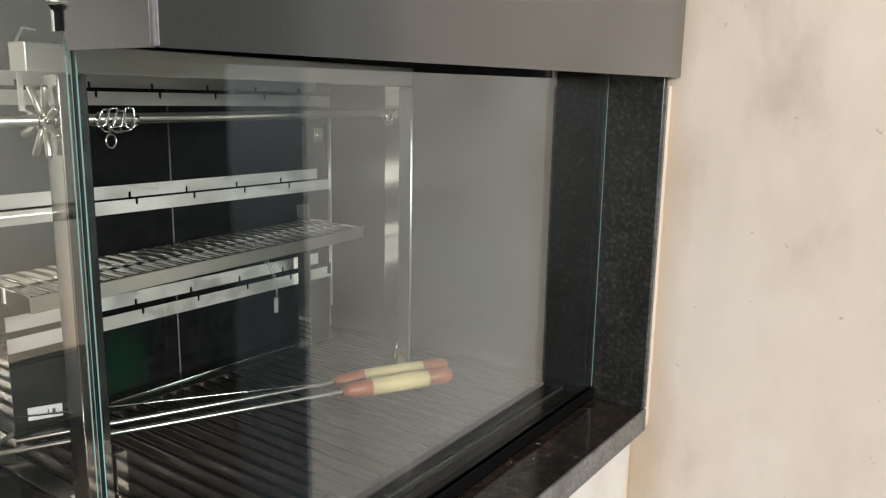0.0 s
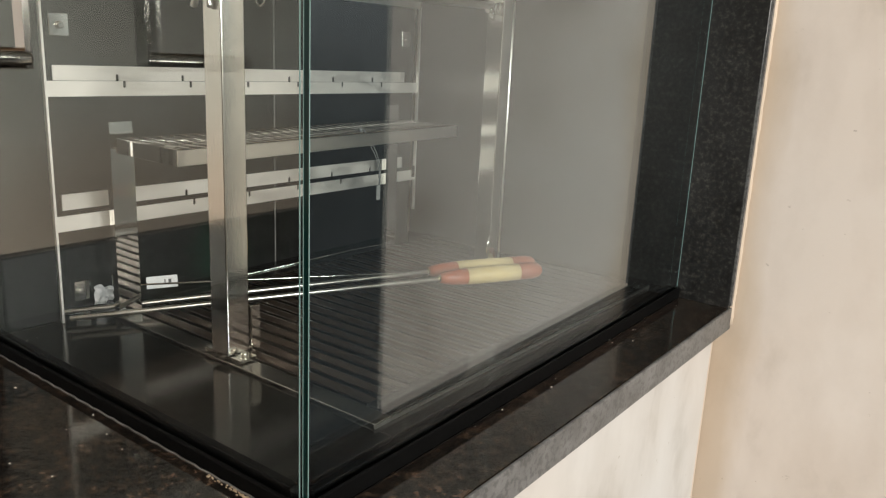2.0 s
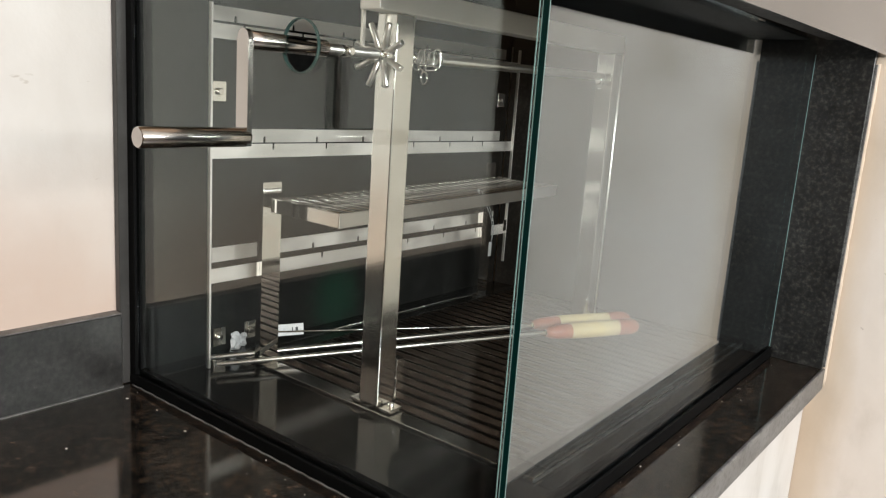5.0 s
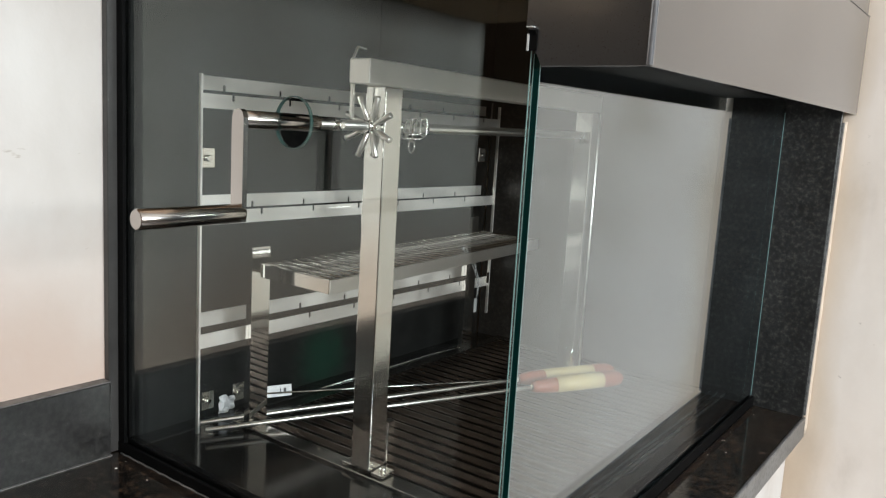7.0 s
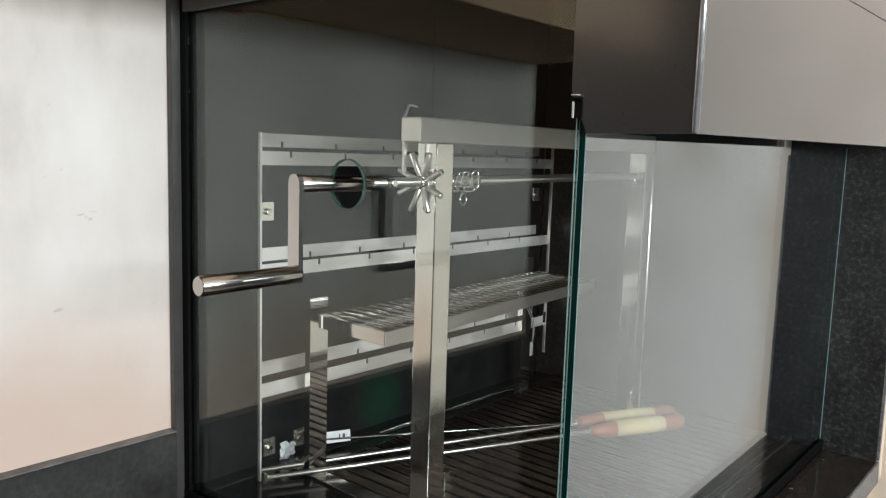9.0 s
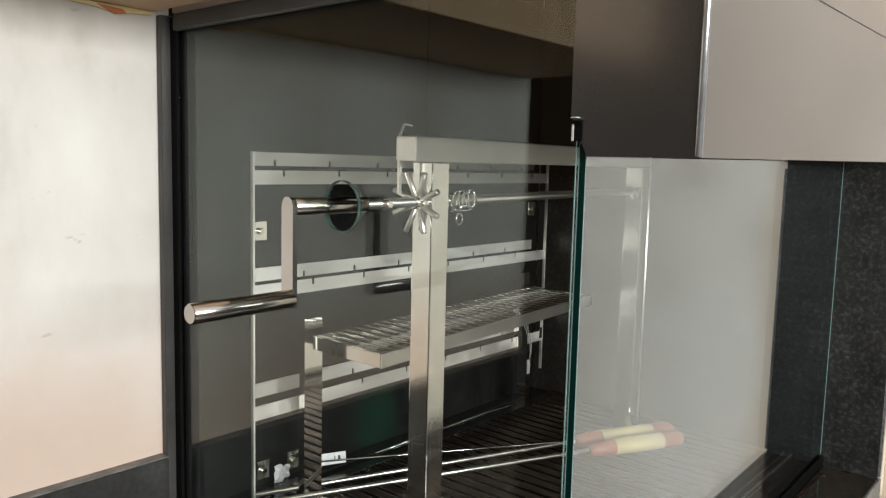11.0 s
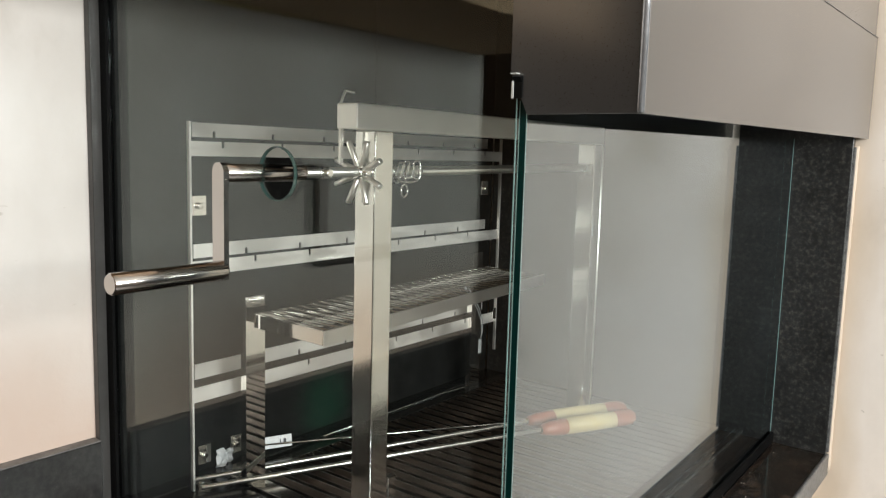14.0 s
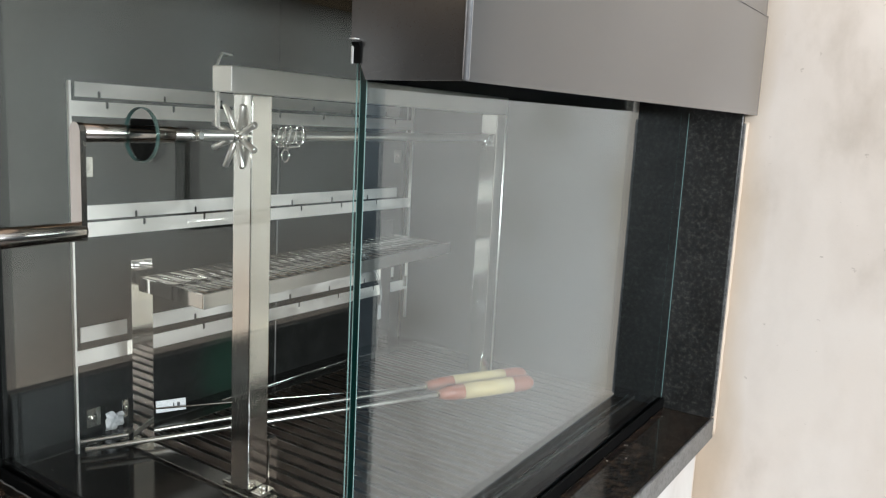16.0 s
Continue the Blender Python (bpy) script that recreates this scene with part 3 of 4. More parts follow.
part("bottom_plate", bm, HOOD_SHADE, hood, "dark plate set in the open underside as its shade")
bm = bmesh.new()
prism(bm, [(-0.372, HOOD_Z), (HX1, HOOD_Z), (HX1, HOOD_TOP), (-0.387, HOOD_TOP), (-0.387, 1.421), (-0.384, 1.415)], "y", SIDE - 0.0075, SIDE - 0.0052)
part("end_panel", bm, HOOD_PAINT, hood)
part("corner_seam", rod(bmesh.new(), (HX1 - 0.0014, SIDE - 0.0062, HOOD_Z + 0.0005), (HX1 - 0.0014, SIDE - 0.0062, HOOD_TOP - 0.001), 0.0026, 24), HOOD_EDGE, hood, "rounded corner edge with its highlight put into the colour")
ya, yb = SIDE - 0.005, WALL - 0.003
part("upper_panel", prism(bmesh.new(), [(ya, seam(ya) - 0.004), (yb, seam(yb) - 0.004), (yb, HOOD_TOP), (ya, HOOD_TOP)], "x", HX1 - 0.0058, HX1 - 0.0028), HOOD_PAINT, hood)
bm = bmesh.new()
wire(bm, [(HX1 + 0.0004, SIDE + (WALL - SIDE - 0.004) * k / 40, seam(SIDE + (WALL - SIDE - 0.004) * k / 40) + 0.0002 * math.sin(k * 2.1)) for k in range(41)], 0.0007, 6)
part("seam_bead", bm, SEALANT, hood, "rough welded seam")
bm = boxed(BACK + 0.002, HX1 - 0.16, SIDE + 0.012, LINING - 0.002, 1.98, 2.0)
part("inner_baffle", bm, HOOD_SHADE, hood, "inner baffle coloured dark for the shade in the hood")
part("inner_back", boxed(BACK + 0.002, BACK + 0.006, SIDE + 0.012, LINING - 0.002, 1.702, 1.978), HOOD_INSIDE, hood)
part("inner_side", boxed(BACK + 0.008, HX1 - 0.12, LINING - 0.0015, LINING - 0.0005, 1.402, 1.978), HOOD_SHADE, hood)
lip = prism(bmesh.new(), [(SIDE - 0.0120, 1.4165), (SIDE - 0.002, 1.4185), (SIDE + 0.001, 1.4160), (SIDE - 0.005, 1.4130), (SIDE - 0.0060, 1.4025), (SIDE - 0.0088, 1.4015), (SIDE - 0.0088, 1.4130)], "x", -0.383, -0.3765)
bent = part("bent_lip", lip, BLACK_PROFILE, hood, "bent black sheet lip at the corner")
part("bare_edge", boxed(-0.3845, -0.3831, SIDE - 0.0100, SIDE - 0.0088, 1.4015, 1.4140), BARE_EDGE, bent, "bare cut metal edge")
part("bare_edge", boxed(-0.3842, -0.3790, SIDE - 0.0126, SIDE - 0.0060, 1.4186, 1.4194), BARE_EDGE, bent, "bare cut metal edge")

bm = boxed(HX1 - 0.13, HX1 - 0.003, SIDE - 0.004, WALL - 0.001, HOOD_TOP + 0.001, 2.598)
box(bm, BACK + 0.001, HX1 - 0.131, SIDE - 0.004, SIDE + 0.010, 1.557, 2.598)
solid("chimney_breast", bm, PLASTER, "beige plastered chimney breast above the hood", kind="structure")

# ---- spit frame: two square posts and a beam ----
frame_thing = thing("spit_frame", "brushed stainless steel square-tube spit frame", "grill frame")
PX0, PX1 = -0.678, -0.648
for y0 in (0.450, 0.974):
    post = part("post", boxed(PX0, PX1, y0, y0 + 0.030, FLOOR_IN + 0.0105, 1.3835, bevel=0.0014, seg=2), STEEL, frame_thing)
    for x0 in (PX0 - 0.018, PX1 + 0.0005):
        plate = part("foot_plate", boxed(x0, x0 + 0.0175, y0 + 0.003, y0 + 0.027, FLOOR_IN + 0.0052, FLOOR_IN + 0.0098, bevel=0.0008), STEEL_POLISHED, frame_thing)
        part("bolt", rod(bmesh.new(), (x0 + 0.009, y0 + 0.015, FLOOR_IN + 0.0098), (x0 + 0.009, y0 + 0.015, FLOOR_IN + 0.0145), 0.0042, 10), STEEL, plate)
part("rounded_corner", rod(bmesh.new(), (PX1 - 0.0008, 1.0034, FLOOR_IN + 0.011), (PX1 - 0.0008, 1.0034, 1.383), 0.0022, 12), STEEL_SATIN, frame_thing, "bright rounded tube corner")
part("hook", wire(bmesh.new(), [(-0.6462, 0.9625, 0.959), (-0.6455, 0.9635, 0.972), (-0.6455, 0.9668, 0.9815), (-0.6458, 0.9708, 0.9855), (-0.6466, 0.9752, 0.984)], 0.0014, 8), STEEL_POLISHED, frame_thing, "small bright wire hook")
part("stop_bar", boxed(PX1 - 0.012, PX1 - 0.001, 0.4835, 0.4975, FLOOR_IN + 0.005, 0.979, bevel=0.001), STEEL_POLISHED, frame_thing)
part("beam", boxed(PX0, PX1, 0.421, 1.006, 1.384, 1.4115, bevel=0.0014, seg=2), STEEL_Y, frame_thing)
bm = prism(bmesh.new(), [(0.4285, 1.347), (0.4285, 1.411), (0.4365, 1.4265), (0.4500, 1.4252), (0.4500, 1.4238), (0.4372, 1.4250), (0.4305, 1.4118), (0.4330, 1.4110), (0.4330, 1.347)], "x", PX0 - 0.0045, PX0 - 0.0015)
part("bearing_plate", bm, STEEL_Y, frame_thing)

# ---- spit with crank ----
SX, SZ = -0.6615, 1.3375
spit = thing("rotisserie_spit", "stainless steel rotisserie spit with a crank handle through the glass", "spit")
part("shaft", rod(bmesh.new(), (SX, 0.358, SZ), (SX, 1.012, SZ + 0.008), 0.0056, 16), STEEL_SATIN, spit)
part("sleeve", rod(bmesh.new(), (SX, 0.262, SZ), (SX, 0.3595, SZ), 0.0086, 24), STEEL_HANDLE, spit)
arm = [(SX - 0.0085, 1.2405)] + [(SX + 0.0085 * math.cos(a), SZ + 0.0015 + 0.0085 * math.sin(a)) for a in (math.pi, 2.4, 1.9, 1.2, 0.7, 0)] + [(SX + 0.0085, 1.2405)]
part("crank_arm", prism(bmesh.new(), arm, "y", 0.2565, 0.262), STEEL_HANDLE, spit)
part("crank_grip", lathe(bmesh.new(), (SX + 0.001, 0.262, 1.2485), (SX + 0.003, 0.150, 1.2485), [(0, 0.0085), (0.02, 0.0092), (0.985, 0.0092), (1, 0.0082)], 28), STEEL_HANDLE, spit)
hub = part("hub", rod(bmesh.new(), (SX, 0.433, SZ), (SX, 0.4495, SZ + 0.001), 0.0078, 18), STEEL, spit)
for k in range(8):
    a = math.radians(22.5 + 45 * k)
    d = Vector((math.cos(a), 0, math.sin(a)))
    c = Vector((SX, 0.441, SZ))
    part("spoke", rod(bmesh.new(), c + 0.006 * d, c + 0.0365 * d + Vector((0, -0.004, 0)), 0.0034, 12), STEEL_SATIN, spit)
part("hub_screw", rod(bmesh.new(), (SX + 0.003, 0.441, SZ), (SX + 0.013, 0.441, SZ - 0.001), 0.0045, 12), STEEL_POLISHED, spit)
part("collar_screw", rod(bmesh.new(), (SX + 0.002, 0.386, SZ), (SX + 0.011, 0.386, SZ), 0.0048, 12), STEEL_POLISHED, spit)
part("collar", rod(bmesh.new(), (SX, 0.378, SZ), (SX, 0.394, SZ), 0.0062, 16), STEEL, spit)


def link(x, y, z, lean, wide, tall):
    """One oblong wire link lying against the spit, leaning along it."""
    pts = []
    for k in range(24):
        c, d = math.cos(math.tau * k / 24), math.sin(math.tau * k / 24)
        u, w = wide * math.copysign(abs(c) ** 0.45, c), tall * math.copysign(abs(d) ** 0.45, d)
        pts.append((x + 0.0015 * c, y + u + lean * w, z + w))
    return wire(bmesh.new(), pts, 0.0010, 6, True)


for y0 in (0.501, 0.962):
    for dx, dy, dz, lean, wide, tall in ((0.0085, -0.003, 0.003, 0.4, 0.0040, 0.0085), (0.0085, 0.006, 0.004, 0.36, 0.0040, 0.0090), (0.0085, 0.014, 0.002, 0.32, 0.0040, 0.0085), (-0.0070, 0.006, -0.002, -0.4, 0.0040, 0.0100), (-0.0070, 0.018, -0.003, -0.4, 0.0040, 0.0100), (0.0088, 0.0265, 0.003, 0.0, 0.0044, 0.0105)):
        part("wire_link", link(SX + dx, y0 + dy, SZ + dz, lean, wide, tall), STEEL_POLISHED, spit, "springy chrome wire link")
    part("wire_link", wire(bmesh.new(), [(SX + 0.0085 * math.cos(a), y0 + 0.02 + 0.008 * math.cos(a), SZ - 0.0085 + 0.003 * math.sin(a)) for a in (math.tau * k / 20 for k in range(20))], 0.0010, 6, True), STEEL_POLISHED, spit, "springy chrome wire link")
    part("coil_end", rod(bmesh.new(), (SX, y0 + 0.033, SZ + 0.0015), (SX, y0 + 0.041, SZ + 0.0015), 0.0076, 14), STEEL, spit)
    part("coil_end", rod(bmesh.new(), (SX, y0 - 0.012, SZ + 0.0012), (SX, y0 - 0.004, SZ + 0.0012), 0.0066, 14), STEEL, spit)
part("pull_ring", wire(bmesh.new(), [(SX + 0.0105, 0.5035 + 0.0058 * math.cos(k * math.tau / 20), SZ - 0.0205 + 0.0070 * math.sin(k * math.tau / 20)) for k in range(20)], 0.0010, 6, True), STEEL_POLISHED, spit)
part("ring_stem", wire(bmesh.new(), [(SX + 0.0105, 0.5035, SZ - 0.0135), (SX + 0.0108, 0.5040, SZ - 0.006), (SX + 0.0100, 0.5050, SZ + 0.001)], 0.0013, 6), STEEL_POLISHED, spit)

# ---- skewer rack on the back wall ----
rack = thing("skewer_rack", "stainless steel skewer rack with notched rails", "skewer rack")


def notched(y0, y1, z0, z1, first, pitch, from_top):
    """Outline of a strip with narrow slots in one long edge."""
    slots, y = [], first
    while y < y1 - 0.012:
        if y > y0 + 0.012:
            slots.append(y)
        y += pitch
    w, d = 0.0022, 0.0070
    edge, tip = (z1, z1 - d) if from_top else (z0, z0 + d)
    run = []
    for s in slots:
        run += [(s - w, edge), (s - w, tip), (s, tip + (-0.002 if from_top else 0.002)), (s + w, tip), (s + w, edge)]
    if from_top:
        return [(y0, z0), (y1, z0), (y1, z1)] + run[::-1] + [(y0, z1)]
    return [(y0, z0)] + run + [(y1, z0), (y1, z1), (y0, z1)]


for lo, hi, f in (((1.3495, 1.368), (1.3735, 1.392), 0.443), ((1.199, 1.2175), (1.2165, 1.235), 0.396), ((1.034, 1.0535), (1.054, 1.0745), 0.494)):
    part("rail", prism(bmesh.new(), notched(0.394, 1.087, *lo, f, 0.0985, True), "x", -0.9065, -0.905), STEEL_Y, rack)
    part("rail", prism(bmesh.new(), notched(0.418, 1.085, *hi, f + 0.008, 0.0985, False), "x", -0.9365, -0.935), STEEL_Y, rack)
for y, z in ((0.392, FLOOR_IN + 0.001), (1.0875, 0.976)):
    part("side_plate", boxed(-0.9085, -0.9035, y, y + 0.0028, z, 1.392), STEEL_Y, rack)
part("clip", boxed(-0.9032, -0.9008, 1.074, 1.084, 1.040, 1.062, bevel=0.0005), STEEL_POLISHED, rack)
for y0, y1, z in ((0.428, 0.453, 1.27), (1.100, 1.123, 1.282), (0.436, 0.457, 0.924), (0.490, 0.511, 0.924)):
    tab = part("wall_tab", boxed(BACK + 0.0105, BACK + 0.0125, y0, y1, z, z + 0.027, bevel=0.0006), STEEL_POLISHED, rack)
    part("bolt", rod(bmesh.new(), (BACK + 0.0125, y1 - 0.012, z + 0.013), (BACK + 0.0175, y1 - 0.012, z + 0.013), 0.0048, 10), STEEL, tab)


# ---- raised warming tray on two legs ----
tray = thing("warming_tray", "stainless steel wire warming rack on two flat legs", "grill rack")
A, B = Vector((-0.711, 0.437)), Vector((-0.754, 1.013))
along = (B - A).normalized()
across = Vector((-0.999, 0.04))
LEN, DEEP, TZ0, TZ1 = (B - A).length, 0.133, 1.1355, 1.1535


def tray_m():
    m = Matrix.Identity(4)
    m.col[0][:2], m.col[1][:2] = along, across
    m.translation = (A.x, A.y, 0)
    return m


TM = tray_m()
for name, x0, x1, y0, y1 in (("front_rim", 0, LEN, 0, 0.0022), ("back_rim", 0, LEN, DEEP - 0.0022, DEEP), ("end_rim", 0, 0.0022, 0.0023, DEEP - 0.0023), ("end_rim", LEN - 0.0022, LEN, 0.0023, DEEP - 0.0023)):
    bm = boxed(x0, x1, y0, y1, TZ0, TZ1, bevel=0.0005)
    bmesh.ops.transform(bm, matrix=TM, verts=bm.verts)
    part(name, bm, STEEL_RIM if name == "front_rim" else STEEL_MIRROR, tray)
rod_me = None
N_RODS = 29
for k in range(N_RODS):
    s = 0.012 + (LEN - 0.024) * k / (N_RODS - 1)
    if rod_me is None:
        bm = rod(bmesh.new(), (0, 0.0015, 0), (0, DEEP - 0.0015, 0), 0.0020, 10)
        rod_me = mesh_from("rod", bm, STEEL_ROD)
    ob = new("rod", rod_me)
    ob.parent = tray
    ob.matrix_basis = TM @ Matrix.Translation((s, 0, TZ1 - 0.0020)) @ Matrix.Rotation(random.uniform(-0.006, 0.006), 4, "Z")
for y0, lx, top in ((0.4485, -0.8675, 1.1705), (0.997, -0.898, 1.1785)):
    bm = prism(bmesh.new(), [(lx - 0.0045, FLOOR_IN + 0.0045), (lx, FLOOR_IN + 0.0045), (lx, 1.156), (lx - 0.0008, top), (lx - 0.0053, top), (lx - 0.0045, 1.156)], "y", y0, y0 + 0.031)
    leg = part("leg", bm, STEEL_MIRROR, tray)
    part("edge_fold", boxed(lx - 0.0107, lx - 0.0049, y0, y0 + 0.0016, FLOOR_IN + 0.0045, 1.150), STEEL_MIRROR, leg)
    reach = A.x + along.x / along.y * (y0 + 0.015 - A.y) - DEEP
    part("bracket", boxed(lx + 0.0002, reach, y0 + 0.008, y0 + 0.023, 1.137, 1.1395), STEEL_POLISHED, leg)
bm = boxed(0.004, LEN - 0.004, DEEP * 0.5 - 0.0015, DEEP * 0.5 + 0.0015, TZ0 + 0.0022, TZ0 + 0.0130)
bmesh.ops.transform(bm, matrix=TM, verts=bm.verts)
part("middle_bar", bm, STEEL_Y, tray)
bend = [(-0.9035 - 0.006 * u, 1.024 - 0.024 * (1 - math.cos(u * math.pi / 2)), FLOOR_IN + 0.026 - 0.0245 * math.sin(u * math.pi / 2)) for u in (0, 0.2, 0.4, 0.6, 0.8, 1.0)]
part("floor_stay", wire(bmesh.new(), [(-0.9025, 1.0285, 1.12), (-0.9030, 1.0265, 1.00)] + bend + [(-0.918, 0.93, FLOOR_IN + 0.0014), (-0.922, 0.64, FLOOR_IN + 0.0014)], 0.0011, 8), STEEL_POLISHED, tray, "thin bright stay bent along the floor")

# clear strap with a small tag, left hanging from the warming rack
strap = thing("hanging_strap", "clear plastic strap with a small tag hanging from the rack", "packing strap")
PLASTIC = surface("milky_clear_plastic", (0.20, 0.205, 0.20), (0.28, 0.285, 0.28), 30, 0.2, 0.04, 0.0, 200, 0.0)
sway = [(-0.7535 + 0.012 * math.sin(u * 2.6), 0.772 + 0.036 * u + 0.006 * math.sin(u * 3.0), 1.1575 - 0.085 * u) for u in (0, 0.12, 0.25, 0.4, 0.55, 0.7, 0.85, 1.0)]
part("strap", wire(bmesh.new(), sway, 0.0007, 6), PLASTIC, strap)
part("strap", wire(bmesh.new(), [(x + 0.001, y + 0.006 * (1 - k / 7), z + 0.001) for k, (x, y, z) in enumerate(sway)], 0.0007, 6), PLASTIC, strap)
part("tag", boxed(-0.7485, -0.7473, 0.8045, 0.8125, 1.050, 1.0735, bevel=0.0004), PLASTIC, strap, "small milky tag")
part("knot", lathe(bmesh.new(), (-0.7535, 0.772, 1.1545), (-0.7535, 0.7735, 1.1605), [(0, 0.001), (0.5, 0.003), (1, 0.001)], 10), PLASTIC, strap)

# ---- skewers with wooden handles ----
def skewer(tip, start, end, label):
    sk = thing("skewer", label, "skewer", "skewers on the grill")
    start, end, tip = Vector(start), Vector(end), Vector(tip)
    part("blade", rod(bmesh.new(), tip, start.lerp(end, 0.06), 0.0033, 12), STEEL_SATIN, sk)
    part("ferrule", lathe(bmesh.new(), start.lerp(end, -0.012), start.lerp(end, 0.018), [(0, 0.0035), (0.5, 0.0062), (1, 0.0062)], 16), BRASS, sk)
    handle = part("handle", lathe(bmesh.new(), start, end, [(0, 0.0065), (0.05, 0.0098), (0.12, 0.0118), (0.22, 0.0128), (0.225, 0.0123), (0.24, 0.0128), (0.5, 0.0134), (0.76, 0.0130), (0.765, 0.0126), (0.78, 0.0134), (0.9, 0.0136), (0.96, 0.0115), (0.99, 0.007), (1.0, 0.003)], 28), TERRACOTTA, sk, "red-brown stained wooden handle")
    part("band", lathe(bmesh.new(), start.lerp(end, 0.245), start.lerp(end, 0.757), [(0, 0.0131), (0.5, 0.01365), (1, 0.0133)], 28), CREAM, handle, "cream wooden middle")
    return sk


HZ0 = FLOOR_IN + 0.019
skewer((-0.886, 0.392, FLOOR_IN + 0.012), (-0.656, 0.853, HZ0), (-0.572, 1.016, HZ0), "long skewer with red-brown and cream wooden handle")
skewer((-0.912, 0.398, FLOOR_IN + 0.013), (-0.693, 0.872, HZ0), (-0.602, 1.046, HZ0), "long skewer with red-brown and cream handle, rear one")
thin = thing("thin_skewer", "thin steel skewer with a white paper label", "skewer", "skewers on the grill")
part("blade", rod(bmesh.new(), (-0.935, 0.50, FLOOR_IN + 0.022), (-0.706, 0.868, FLOOR_IN + 0.016), 0.0014, 8), STEEL_POLISHED, thin)
lab = boxed(-0.0006, 0.0006, -0.021, 0.021, -0.0085, 0.0085)
lm = Matrix.Translation((-0.9155, 0.542, FLOOR_IN + 0.0225)) @ Matrix.Rotation(radians(-24), 4, "Z") @ Matrix.Rotation(radians(-12), 4, "Y")
bmesh.ops.transform(lab, matrix=lm, verts=lab.verts)
label_ob = part("label", lab, PAPER, thin, "white paper label with print")
for y0, y1, z0, z1 in ((0.003, 0.0045, -0.0035, 0.0035), (0.0085, 0.0125, -0.0035, 0.0035)):
    bm = boxed(0.0007, 0.0010, y0, y1, z0, z1)
    bmesh.ops.transform(bm, matrix=lm, verts=bm.verts)
    part("print", bm, INK, label_ob)
# crumpled paper by the rack's foot
bm = bmesh.new()
rnd = random.Random(11)
cols = [[], []]
for i in range(8):
    u = i / 7
    top = 0.0215 + 0.0075 * max(0, 1 - abs(u - 0.22) / 0.2) - 0.004 * u
    for j in range(6):
        w = j / 5
        p = Vector((-0.947 + rnd.uniform(-0.0025, 0.0025) + 0.004 * math.sin(6 * u) + 0.004 * w, 0.4575 + 0.028 * u + rnd.uniform(-0.001, 0.001), FLOOR_IN + 0.0006 + (top + 0.004) * w))
        cols[0].append(bm.verts.new(p))
        cols[1].append(bm.verts.new(p + Vector((0.0007, 0, 0))))
for i in range(7):
    for j in range(5):
        q = [i * 6 + j, i * 6 + j + 1, (i + 1) * 6 + j + 1, (i + 1) * 6 + j]
        bm.faces.new([cols[0][k] for k in q])
        bm.faces.new([cols[1][k] for k in q[::-1]])
solid("crumpled_paper", bm, PAPER, "crumpled white paper scrap on the stone floor", "paper")

# ---- grill grate of V-shaped bars in a steel frame, over a dark pit ----
pit = thing("fire_pit", "dark steel fire pit under the grate", "pit")
grate = thing("grill_grate", "dark oiled steel grill grate of V-shaped bars", "grill grate")
part("frame_side", boxed(-0.904, -0.425, 0.449, 0.474, FLOOR_IN - 0.006, FLOOR_IN + 0.004, bevel=0.0008), FRAME_STEEL, grate)
part("frame_side", boxed(-0.904, -0.425, 1.116, LINING - 0.002, FLOOR_IN - 0.006, FLOOR_IN + 0.004, bevel=0.0008), FRAME_STEEL, grate)
part("frame_back", boxed(-0.904, -0.884, 0.4745, 1.1155, FLOOR_IN - 0.006, FLOOR_IN + 0.004, bevel=0.0008), FRAME_STEEL, grate)
part("frame_front", boxed(-0.461, -0.4255, 0.4745, 1.1155, FLOOR_IN - 0.006, FLOOR_IN + 0.005, bevel=0.0012), ENAMEL, grate)
part("frame_lip", boxed(-0.4238, -0.4226, 0.447, 1.112, FLOOR_IN + 0.0002, FLOOR_IN + 0.0042), STEEL_RIM, grate, "bright folded lip")
# low wire added where a curved reflection lies on the front frame
part("reflection_wire", wire(bmesh.new(), [(-0.4245, 0.70, FLOOR_IN + 0.006), (-0.4235, 0.712, FLOOR_IN + 0.0085), (-0.4235, 0.80, FLOOR_IN + 0.0085), (-0.4245, 0.812, FLOOR_IN + 0.006)], 0.0014, 6), DARK_STEEL, grate)
part("pan", boxed(-0.90, -0.43, 0.455, 1.13, TOP + 0.0005, TOP + 0.0025), DARK_STEEL, pit)
PITCH = 0.0235
bar_me = None
y = 0.478
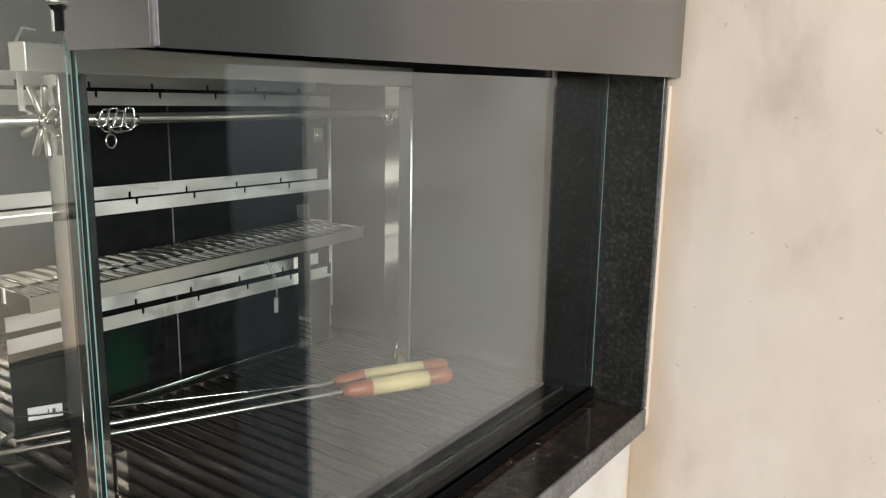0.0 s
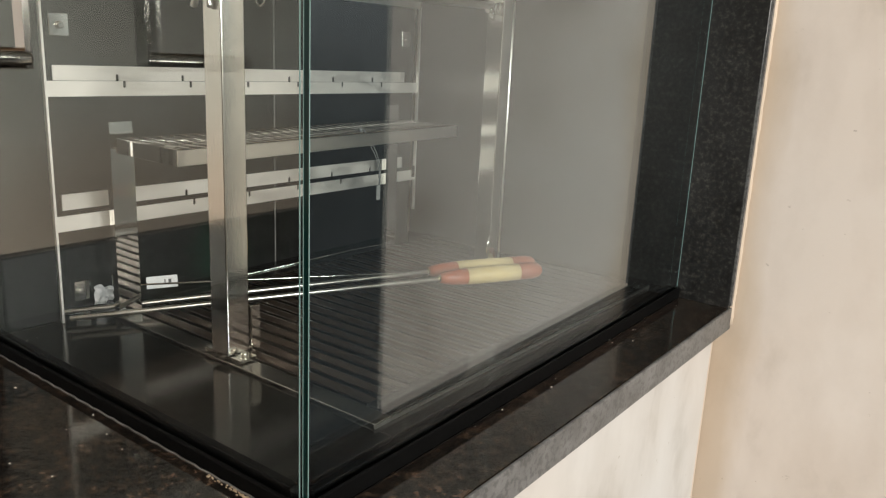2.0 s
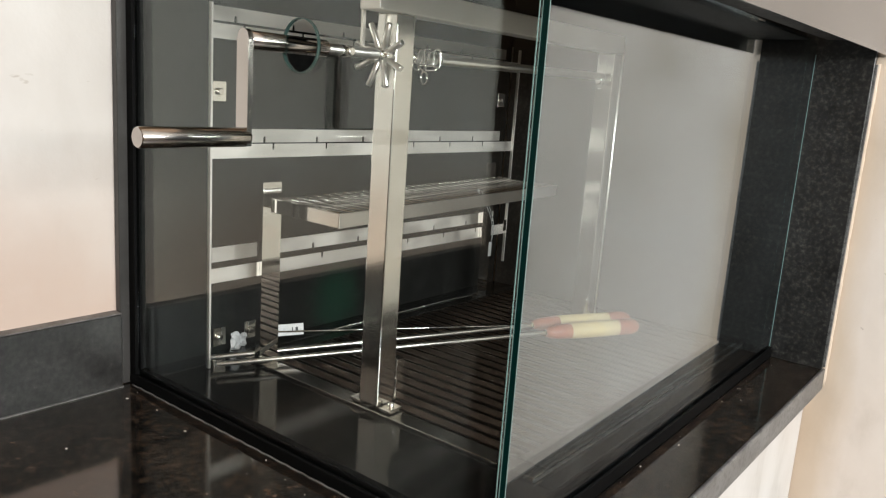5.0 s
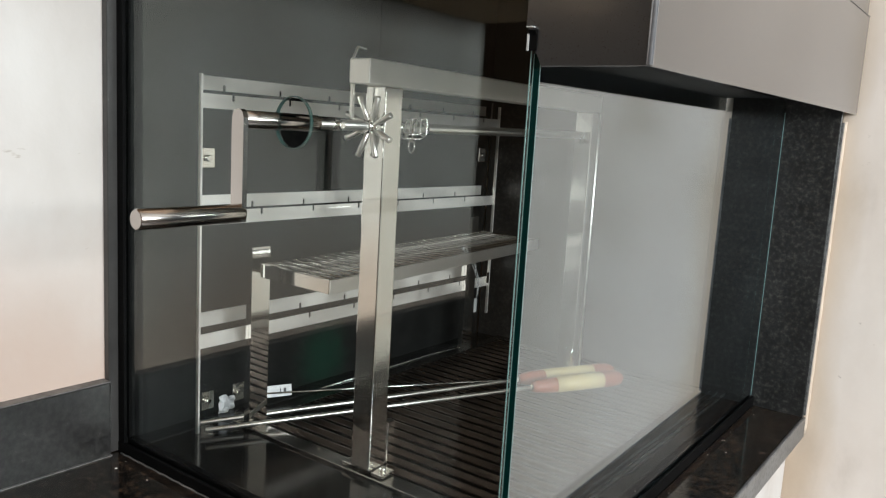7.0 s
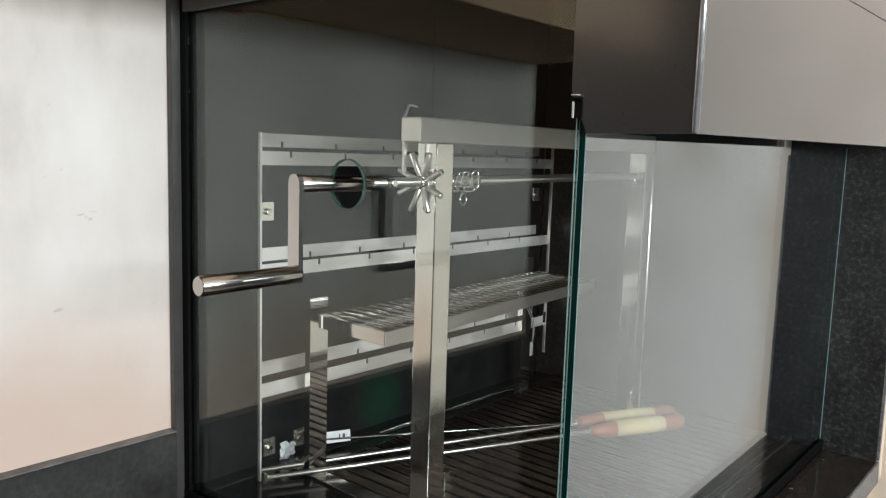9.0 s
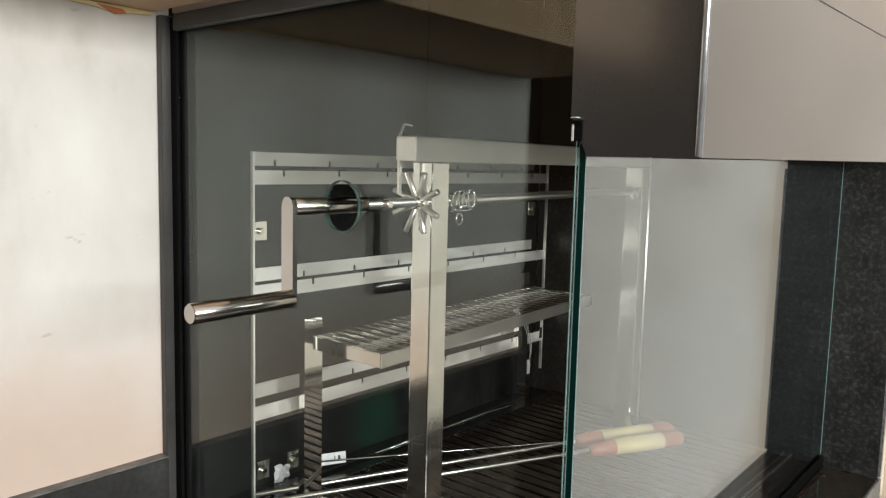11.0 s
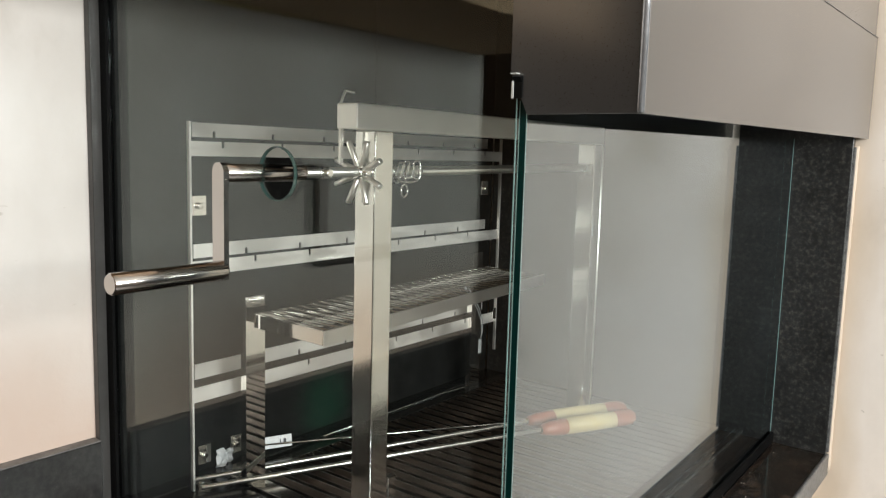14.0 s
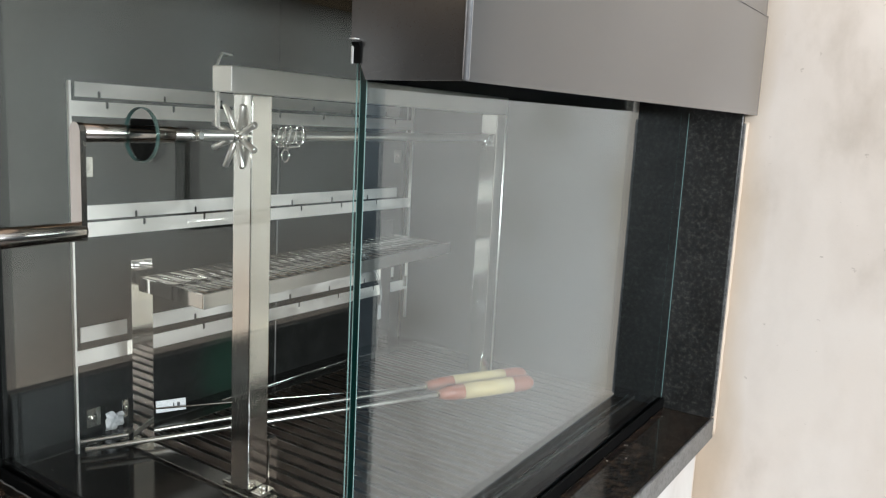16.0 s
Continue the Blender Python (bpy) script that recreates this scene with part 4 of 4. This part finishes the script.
while y + PITCH < 1.117:
    if bar_me is None:
        bm = prism(bmesh.new(), [(0, 0.0), (0.0022, 0.0003), (0.0085, -0.0085), (0.0150, 0.0003), (0.0172, 0.0), (0.0092, -0.0105), (0.0078, -0.0105)], "x", -0.8835, -0.4615)
        bar_me = mesh_from("bar", bm, DARK_STEEL)
    ob = new("bar", bar_me)
    ob.parent = grate
    ob.matrix_basis = Matrix.Translation((0, y, FLOOR_IN + 0.0035 + random.uniform(-0.0004, 0.0004)))
    y += PITCH

# ---- crumbs and dust ----
bm = bmesh.new()
rnd = random.Random(5)
for k in range(18):
    x, yy = rnd.uniform(-0.93, -0.43), rnd.uniform(-0.25, 0.30)
    if rnd.random() < 0.45:
        yy = 0.302 - abs(rnd.gauss(0, 0.03))
    s = rnd.uniform(0.0003, 0.0009)
    m = Matrix.Translation((x, yy, TOP + s * 0.4)) @ Matrix.Rotation(rnd.uniform(0, 3), 4, "Z") @ Matrix.Diagonal((s * rnd.uniform(1, 2.4), s, s * 0.8, 1))
    bmesh.ops.create_icosphere(bm, subdivisions=1, radius=1.0, matrix=m)
for k in range(13):
    s = rnd.uniform(0.0003, 0.0008)
    m = Matrix.Translation((FRONT + 0.0105 + abs(rnd.gauss(0, 0.012)), rnd.uniform(0.33, 1.1), TOP + s * 0.5)) @ Matrix.Diagonal((s, s * 1.5, s * 0.8, 1))
    bmesh.ops.create_icosphere(bm, subdivisions=1, radius=1.0, matrix=m)
solid("plaster_crumbs", bm, WHITE, "white plaster crumbs scattered on the granite", "crumbs", "stuff")
bm = bmesh.new()
for k in range(150):
    t = rnd.random() ** 1.6
    s = rnd.uniform(0.0003, 0.0012)
    m = Matrix.Translation((FRONT - 0.002 - 0.10 * t, SIDE - 0.0125 + rnd.gauss(0, 0.0013), TOP + s * 0.4)) @ Matrix.Diagonal((s * 1.8, s, s * 0.7, 1))
    bmesh.ops.create_icosphere(bm, subdivisions=1, radius=1.0, matrix=m)
solid("filler_crumbs", bm, FOAM, "tan filler crumbs along the pane's foot", "crumbs", "stuff")
